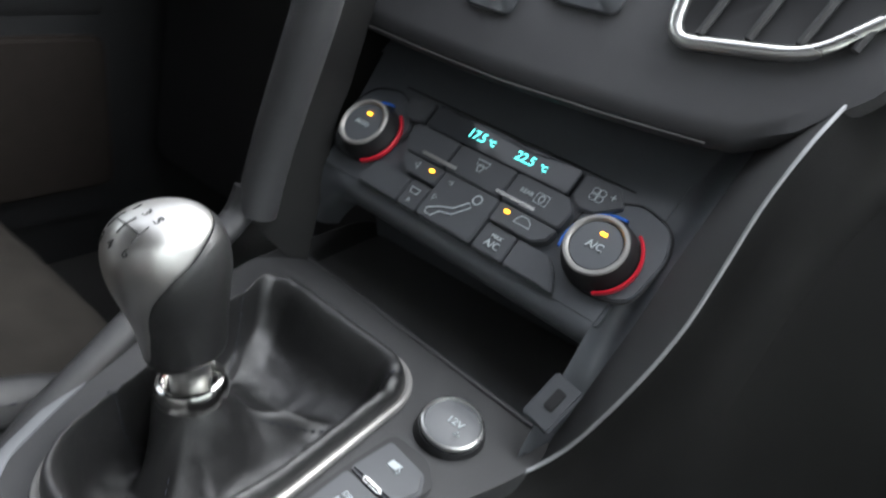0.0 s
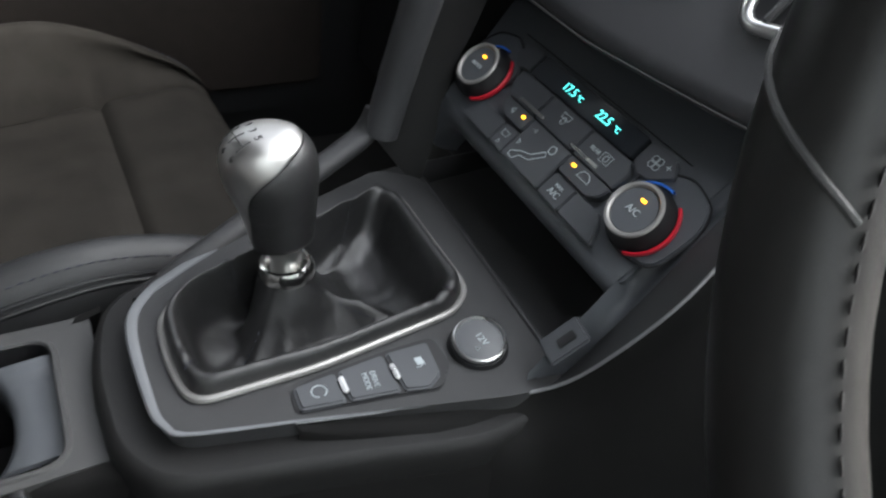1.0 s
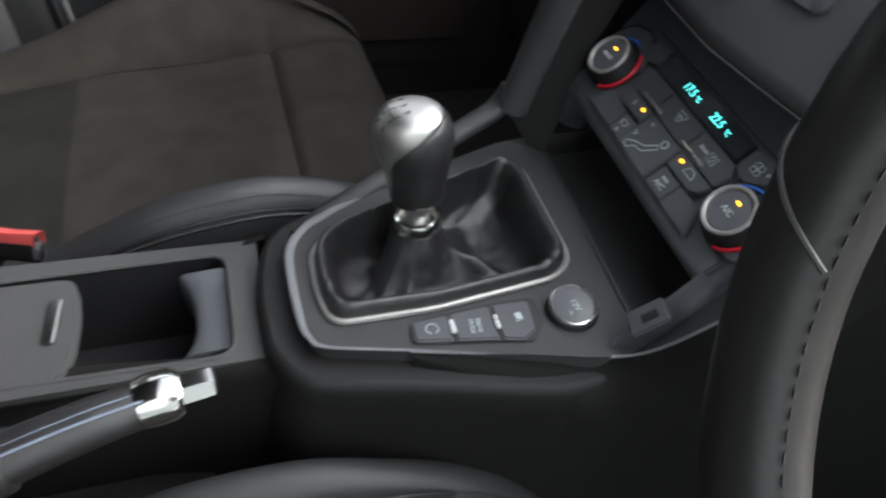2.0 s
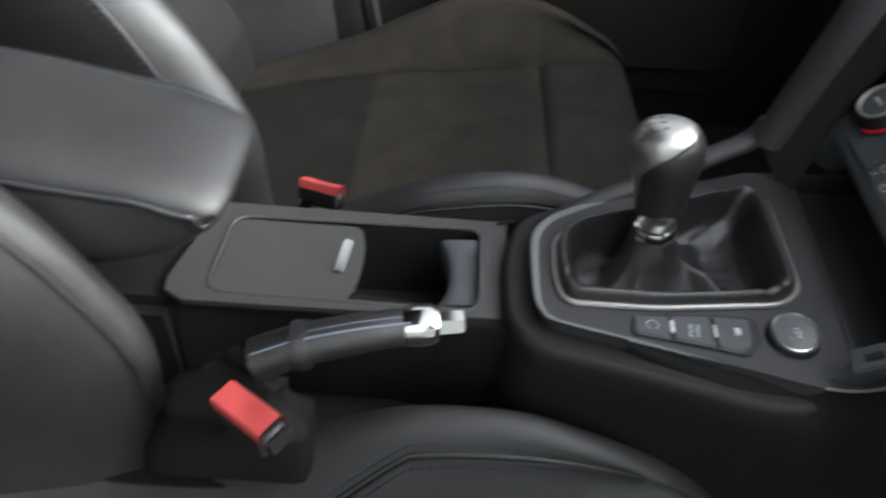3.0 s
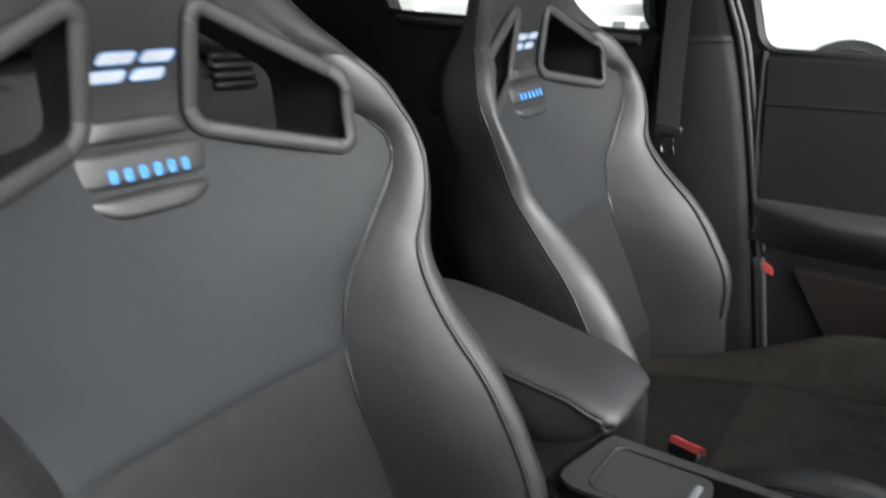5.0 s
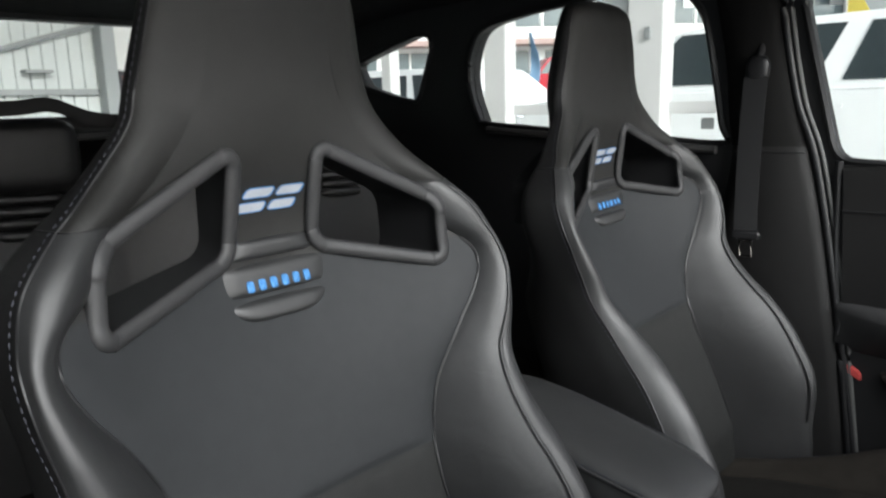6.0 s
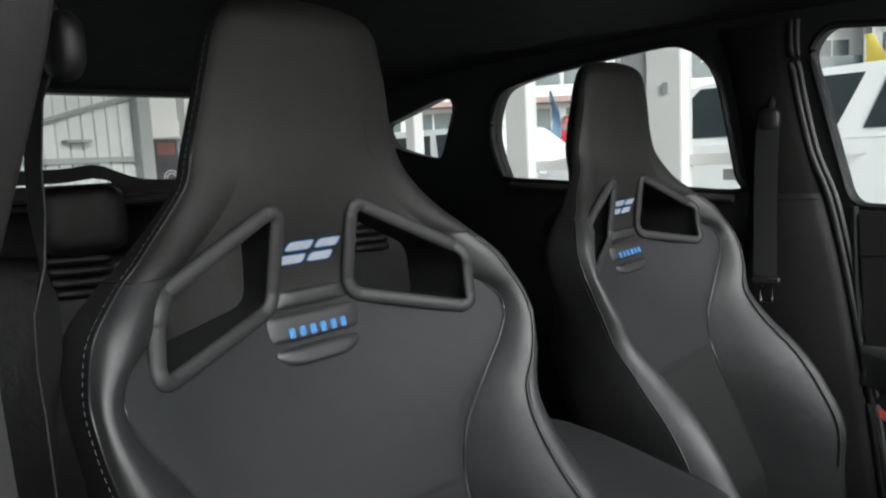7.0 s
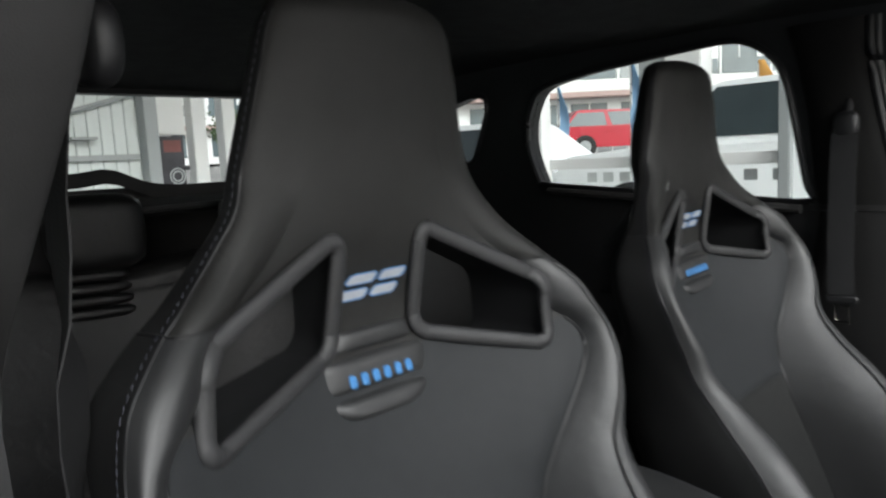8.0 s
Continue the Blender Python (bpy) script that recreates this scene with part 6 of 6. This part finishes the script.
pn = tagged(part("window_5", rbox((0.012, 15.6, 3.4), pose(-4.62, -1.2, 1.75), 0), "pane"), "large clear showroom glazing", "window", kind="structure")
pn.visible_shadow = False
# unseen slab, added to keep sky and sun off the clad wall
tagged(part("shade_slab", rbox((11.4, 7.4, 0.2), pose(0.6, -5.8, 4.2), 0.02), "columnw"), "unseen white slab added to shade the clad wall", "ceiling", kind="structure")
# plain blocks of lettering on the glazing
for k, y in enumerate((-3.62, -3.46, -3.30, -2.25, -2.04)):
    tagged(part("window_lettering", slab(rounded([(y - 0.05, 0.895), (y + 0.05, 0.895), (y + 0.05, 0.98), (y - 0.05, 0.98)], 0.01, 2), 0.004, side(-4.60)), "wallw" if y < -3 else "columng"), "grey letter-sized block on the glazing", "sign", "blocks on the glazing")

# white clad wall behind the car
wall = tagged(part("wall_north", slab([(-2.55, 0), (6, 0), (6, 4.2), (-2.55, 4.2)], 0.15, facing(-8.0)), "wallw"), "white clad showroom wall", "wall", kind="structure")
for k in range(46):
    x = -2.40 + 0.13 * k
    part("board", rbox((0.115, 0.03, 4.0), pose(x, -7.985, 2.1), 0.008), "wallw", wall)
for z, x0, x1 in ((1.35, -2.45, 1.2), (2.55, -2.45, 1.2)):
    tagged(part("wall_rail", rbox((x1 - x0, 0.06, 0.06), pose((x0 + x1) / 2, -7.93, z), 0.006), "columng"), "grey rail along the clad wall", "rail")
tagged(part("wall_shelf", rbox((0.26, 0.16, 0.03), pose(-1.86, -7.88, 1.55), 0.006), "columng"), "small grey shelf on the clad wall", "shelf")
tagged(part("roof_beam", tube([(-2.5, -7.9, 2.04), (-1.78, -7.9, 1.82), (0.6, -7.9, 1.10)], 0.03, False, 6), "columng"), "slanting grey brace on the clad wall", "beam")
upright("column", -2.535, -7.85, 0.20, 0.14, 4.0, "columng", "dark grey steel column")
upright("column", -3.08, -7.85, 0.18, 0.16, 4.0, "columnw", "white window post")
upright("column", -3.455, -7.85, 0.18, 0.16, 4.0, "columnw", "white window post")
upright("column", -4.1, -7.85, 0.18, 0.16, 4.0, "columnw", "white window post")
tagged(part("wall_panel", rbox((0.40, 0.06, 2.6), pose(-2.79, -7.95, 2.88), 0.01), "columnw"), "pale grey wall panel over the poster", "panel", kind="structure")
post = thing("poster_stand", "dark poster on the showroom wall", "poster")
part("board", rbox((0.27, 0.03, 1.10), pose(-2.765, -7.83, 1.01), 0.006), "poster", post)
part("picture_patch", rbox((0.20, 0.006, 0.13), pose(-2.765, -7.812, 1.45), 0.002), "posterred", post, "reddish patch on the poster")
part("picture_ring", lathe([(0.045, 0.0), (0.07, 0.004), (0.095, 0.0)], pose(-2.80, -7.812, 1.12, 90), 20), "columng", post, "grey ring on the poster")


# unseen wall, added to block low sky light from the driver's side
tagged(part("shade_wall_east", slab([(-9.0, 0), (6.5, 0), (6.5, 4.2), (-9.0, 4.2)], 0.15, side(4.6)), "wallw"), "plain pale unseen wall added to cut side light", "wall", kind="structure")

# parked vehicles
def vehicle(name, label, paint, profile, roof, half, wheels, r, m, group="parked vehicles"):
    """profile: the lower body's outline (along, up); roof: the cabin's outline; both drawn along x and pulled out to half the width."""
    v = thing(name, label, "car", group)
    v.matrix_world = m

    def hull(poly, hw, taper, bev):
        bm = bmesh.new()
        n = len(poly)
        zlo, zhi = min(p[1] for p in poly), max(p[1] for p in poly)
        sides = []
        for s in (-1, 1):
            sides.append([bm.verts.new((x, s * (hw - taper * ((z - zlo) / (zhi - zlo))), z)) for x, z in poly])
        for i in range(n):
            bm.faces.new((sides[0][i], sides[0][(i + 1) % n], sides[1][(i + 1) % n], sides[1][i]))
        bm.faces.new(sides[0][::-1])
        bm.faces.new(sides[1])
        bmesh.ops.recalc_face_normals(bm, faces=bm.faces)
        bmesh.ops.bevel(bm, geom=bm.edges[:], offset=bev, segments=2, affect="EDGES", clamp_overlap=True)
        return bm

    body = part("body", hull(rounded(profile, 0.12, 3), half, 0.06, 0.03), paint, v)
    part("cabin", hull(rounded(roof, 0.12, 3), half - 0.07, 0.14, 0.03), paint, v)
    cx, cz = sum(p[0] for p in roof) / len(roof), sum(p[1] for p in roof) / len(roof)
    for s in (-1, 1):
        xs = [p[0] for p in roof]
        mid = (min(xs) + max(xs)) / 2
        zlo, zhi = min(p[1] for p in roof), max(p[1] for p in roof)
        for a, b in ((0.0, 0.47), (0.53, 1.0)):
            pts = []
            for u, w in ((a, 0.14), (b, 0.14), (b, 0.84), (a, 0.84)):
                z = zlo + (zhi - zlo) * w
                cut = [p0[0] + (p1[0] - p0[0]) * (z - p0[1]) / (p1[1] - p0[1]) for p0, p1 in zip(roof, roof[1:] + roof[:1]) if (p0[1] - z) * (p1[1] - z) <= 0 and abs(p0[1] - p1[1]) > 1e-6]
                lo, hi = min(cut) + 0.10, max(cut) - 0.10
                y = s * (half - 0.07 - 0.14 * w + 0.004)
                pts.append((lo + (hi - lo) * u, y, z))
            bm = bmesh.new()
            f = bm.faces.new([bm.verts.new(p) for p in pts])
            e = bmesh.ops.extrude_face_region(bm, geom=[f])
            bmesh.ops.translate(bm, verts=[q for q in e["geom"] if isinstance(q, bmesh.types.BMVert)], vec=(0, s * 0.006, 0))
            bmesh.ops.recalc_face_normals(bm, faces=bm.faces)
            part("side_window", bm, "carglass", v, "dark side window")
        part("door_handle", rbox((0.2, 0.03, 0.035), pose(mid - 0.1, s * half, zlo - 0.12), 0.01), "chrome" if paint == "carsilver" else paint, v)
        for wx in wheels:
            part("wheel_arch", lathe([(r * 1.16, 0.0), (r * 1.16, 0.02), (r * 0.9, 0.022)], pose(wx, s * (half - 0.012), r, -90 * s), 28), "tyre", v, "black wheel arch")
            w = part("wheel", lathe([(r * 0.62, 0.02), (r * 0.97, 0.03), (r, 0.0), (r, -0.14), (r * 0.6, -0.17)], pose(wx, s * (half + 0.005), r, -90 * s), 28), "tyre", v, "black tyre")
            part("rim", merge(lathe([(r * 0.64, 0.02), (r * 0.60, 0.0), (r * 0.2, 0.01), (0.0, 0.02)], pose(wx, s * (half + 0.005), r, -90 * s), 20), *[rbox((r * 0.10, r * 1.1, 0.02), pose(wx, s * (half + 0.025), r, 90, 0, 0) @ pose(0, 0, 0, 0, 0, 36 * k), 0.004) for k in range(5)]), "columng", w, "alloy rim")
    for x, mt, nm in ((max(p[0] for p in profile), "ink", "headlight"), (min(p[0] for p in profile), "red", "tail_light")):
        for s in (-1, 1):
            part(nm, rbox((0.16, 0.34, 0.16), pose(x * 0.985, s * (half - 0.22), 0.86 if nm == "tail_light" else 0.78), 0.04), mt, v)
    part("bumper", rbox((0.25, half * 1.9, 0.22), pose(max(p[0] for p in profile) - 0.10, 0, 0.42), 0.06), "tyre", v, "dark lower bumper")
    return v


SUV_B = [(-2.2, 0.32), (2.2, 0.32), (2.28, 0.62), (2.2, 0.86), (1.25, 1.02), (-2.15, 1.06), (-2.28, 0.8)]
CAR_B = [(-2.2, 0.30), (2.2, 0.30), (2.26, 0.58), (2.16, 0.82), (1.15, 1.00), (-2.15, 1.03), (-2.28, 0.8)]
SUV_R = [(1.30, 0.98), (0.45, 1.62), (-1.60, 1.66), (-2.12, 1.05)]
UTE_B = [(-2.6, 0.45), (2.6, 0.45), (2.66, 0.8), (2.55, 1.10), (1.35, 1.20), (-2.6, 1.18), (-2.66, 0.85)]
UTE_R = [(1.45, 1.15), (0.70, 1.78), (-0.70, 1.80), (-1.05, 1.16)]
VAN_R = [(1.45, 1.15), (0.80, 1.78), (-2.45, 1.84), (-2.60, 1.16)]


def parked(x, y, turn):
    z = 0.07 * max(0.0, -x - 9.0)
    return pose(x, y, z, 0, 0, turn)


vehicle("red_suv", "bright red parked sport utility vehicle", "carred", SUV_B, SUV_R, 0.92, (1.38, -1.38), 0.35, parked(-22.60, -14.10, 137))
vehicle("white_pickup", "white parked pickup beside the glazing", "carwhite", UTE_B, VAN_R, 0.95, (1.6, -1.6), 0.38, parked(-6.98, -2.45, -90))
vehicle("white_suv", "white parked sport utility vehicle", "carwhite", CAR_B, SUV_R, 0.92, (1.40, -1.38), 0.36, parked(-7.75, -7.25, 90))
vehicle("silver_sedan", "silver parked car farther down the yard", "carsilver", SUV_B, SUV_R, 0.90, (1.38, -1.38), 0.34, parked(-9.5, -14.5, 70))


# buildings across the road
def building(name, label, x, y, turn, length, storeys, mt):
    b = thing(name, label, "building", "buildings across the road")
    b.matrix_world = pose(x, y, 1.6, 0, 0, turn)
    h = 3.4 * storeys
    part("wall", rbox((8, length, h), pose(0, 0, h / 2), 0.05), mt, b)
    part("roof", rbox((8.6, length + 0.6, 0.35), pose(0, 0, h + 0.17), 0.05), "columng", b, "flat grey roof edge")
    n = int(length / 3.2)
    for s in range(storeys):
        part("ledge", rbox((1.4, length, 0.7 if s == 0 else 0.3), pose(4.4, 0, 3.4 * s + 3.5), 0.03), "columnw", b, "white balcony ledge")
        if s == 0:
            part("awning", rbox((1.8, length, 0.32), pose(4.6, 0, 2.95), 0.05), "awning", b, "terracotta shop awning")
        for k in range(n):
            w = part("window", rbox((0.12, 2.3, 1.9), pose(4.02, -length / 2 + 3.2 * (k + 0.5), 3.4 * s + 1.55), 0.02), "facadeglass", b, "dark window")
            if s:
                part("balcony_post", rbox((0.14, 0.16, 2.9), pose(4.95, -length / 2 + 3.2 * k, 3.4 * s + 1.9), 0.01), "columnw", b, "white balcony post")
                part("balcony_panel", rbox((0.06, 2.9, 0.9), pose(4.95, -length / 2 + 3.2 * (k + 0.5), 3.4 * s + 0.95), 0.01), "facadeglass" if k % 3 else "columng", b, "grey balcony panel")
            part("window_frame", rbox((0.16, 0.10, 1.9), pose(4.04, -length / 2 + 3.2 * (k + 0.5), 3.4 * s + 1.55), 0.01), "columnw", w, "white window bar")
    return b


building("shop_building", "white shop building with terracotta awnings", -45.0, -24.6, 47, 46, 3, "facade")
building("apartment_building", "white apartment building with balconies", -58, 12, 10, 50, 4, "facade")
building("office_building", "pale grey office building", -22, -62, 75, 36, 4, "facade")


def flag(x, y, z0, mt, h, label, wide=0.55, low=0.22):
    f = thing("banner_flag", label, "flag", "banner flags of the yard")
    part("pole", tube([(x, y, z0), (x, y, z0 + h)], 0.025, False, 8), "satin", f, "thin metal pole")
    rows = []
    for k in range(16):
        u = k / 15
        w = wide * (1 - 0.75 * max(0, u - 0.65) / 0.35) * (0.35 + 0.65 * min(1, u * 4))
        rows.append([(x + 0.04 * math.sin(u * 7 + q * 2), y + w * q, z0 + h * (low + (1 - low) * u)) for q in (0, 0.33, 0.66, 1.0)])
    bm = grid(rows)
    bmesh.ops.solidify(bm, geom=bm.faces[:], thickness=0.01)
    part("cloth", bm, mt, f, "curved cloth")
    return f


flag(-11.46, -8.78, 0.17, "flagblue", 2.3, "tall narrow blue banner flag in the yard", 0.22, 0.45)
flag(-12.24, -7.57, 0.22, "flagblue", 2.7, "tall narrow blue banner flag in the yard", 0.24, 0.45)
flag(-16.0, -6.5, 0.3, "flagorange", 2.7, "curved orange banner flag in the yard")
flag(-15.4, -4.0, 0.3, "flagyellow", 2.9, "curved yellow banner flag in the yard")


def tree(x, y, z0, h, seed):
    rnd = random.Random(seed)
    t = thing("tree", "dark green street tree", "tree", "street trees")
    part("trunk", tube([(x, y, z0), (x + 0.1, y, z0 + h * 0.3), (x, y + 0.1, z0 + h * 0.55)], [0.18, 0.13, 0.07], False, 8), "poster", t, "brown trunk")
    bm = bmesh.new()
    for k in range(700):
        a, b, c = rnd.gauss(0, 1), rnd.gauss(0, 1), rnd.gauss(0, 1)
        q = Vector((a * h * 0.17, b * h * 0.17, h * 0.68 + c * h * 0.13)) + Vector((x, y, z0))
        n = Vector((rnd.uniform(-1, 1), rnd.uniform(-1, 1), rnd.uniform(-1, 1))).normalized()
        u = n.orthogonal().normalized() * h * 0.03
        w = n.cross(u)
        bm.faces.new([bm.verts.new(q + d) for d in (u, w, -u, -w)])
    tagged(part("crown", bm, "foliage", t, "loose leafy crown"), kind="stuff")


for k, (x, y) in enumerate(((-18.8, -34.9),)):
    tree(x, y, 1.0, 3.2, k)


# white fence at the far side of the yard
fence = thing("yard_fence", "white post and rail fence across the yard", "fence")
for k in range(9):
    u = k / 8
    part("post", rbox((0.10, 0.10, 0.85), pose(-22.4 - 2.6 * u, -19.4 + 4.4 * u, 1.36 + 0.18 * u), 0.01), "columnw", fence)
for h in (0.62, 0.98):
    part("rail", tube([(-22.4, -19.4, 0.72 + h), (-25.0, -15.0, 0.90 + h)], 0.04, False, 6), "columnw", fence)
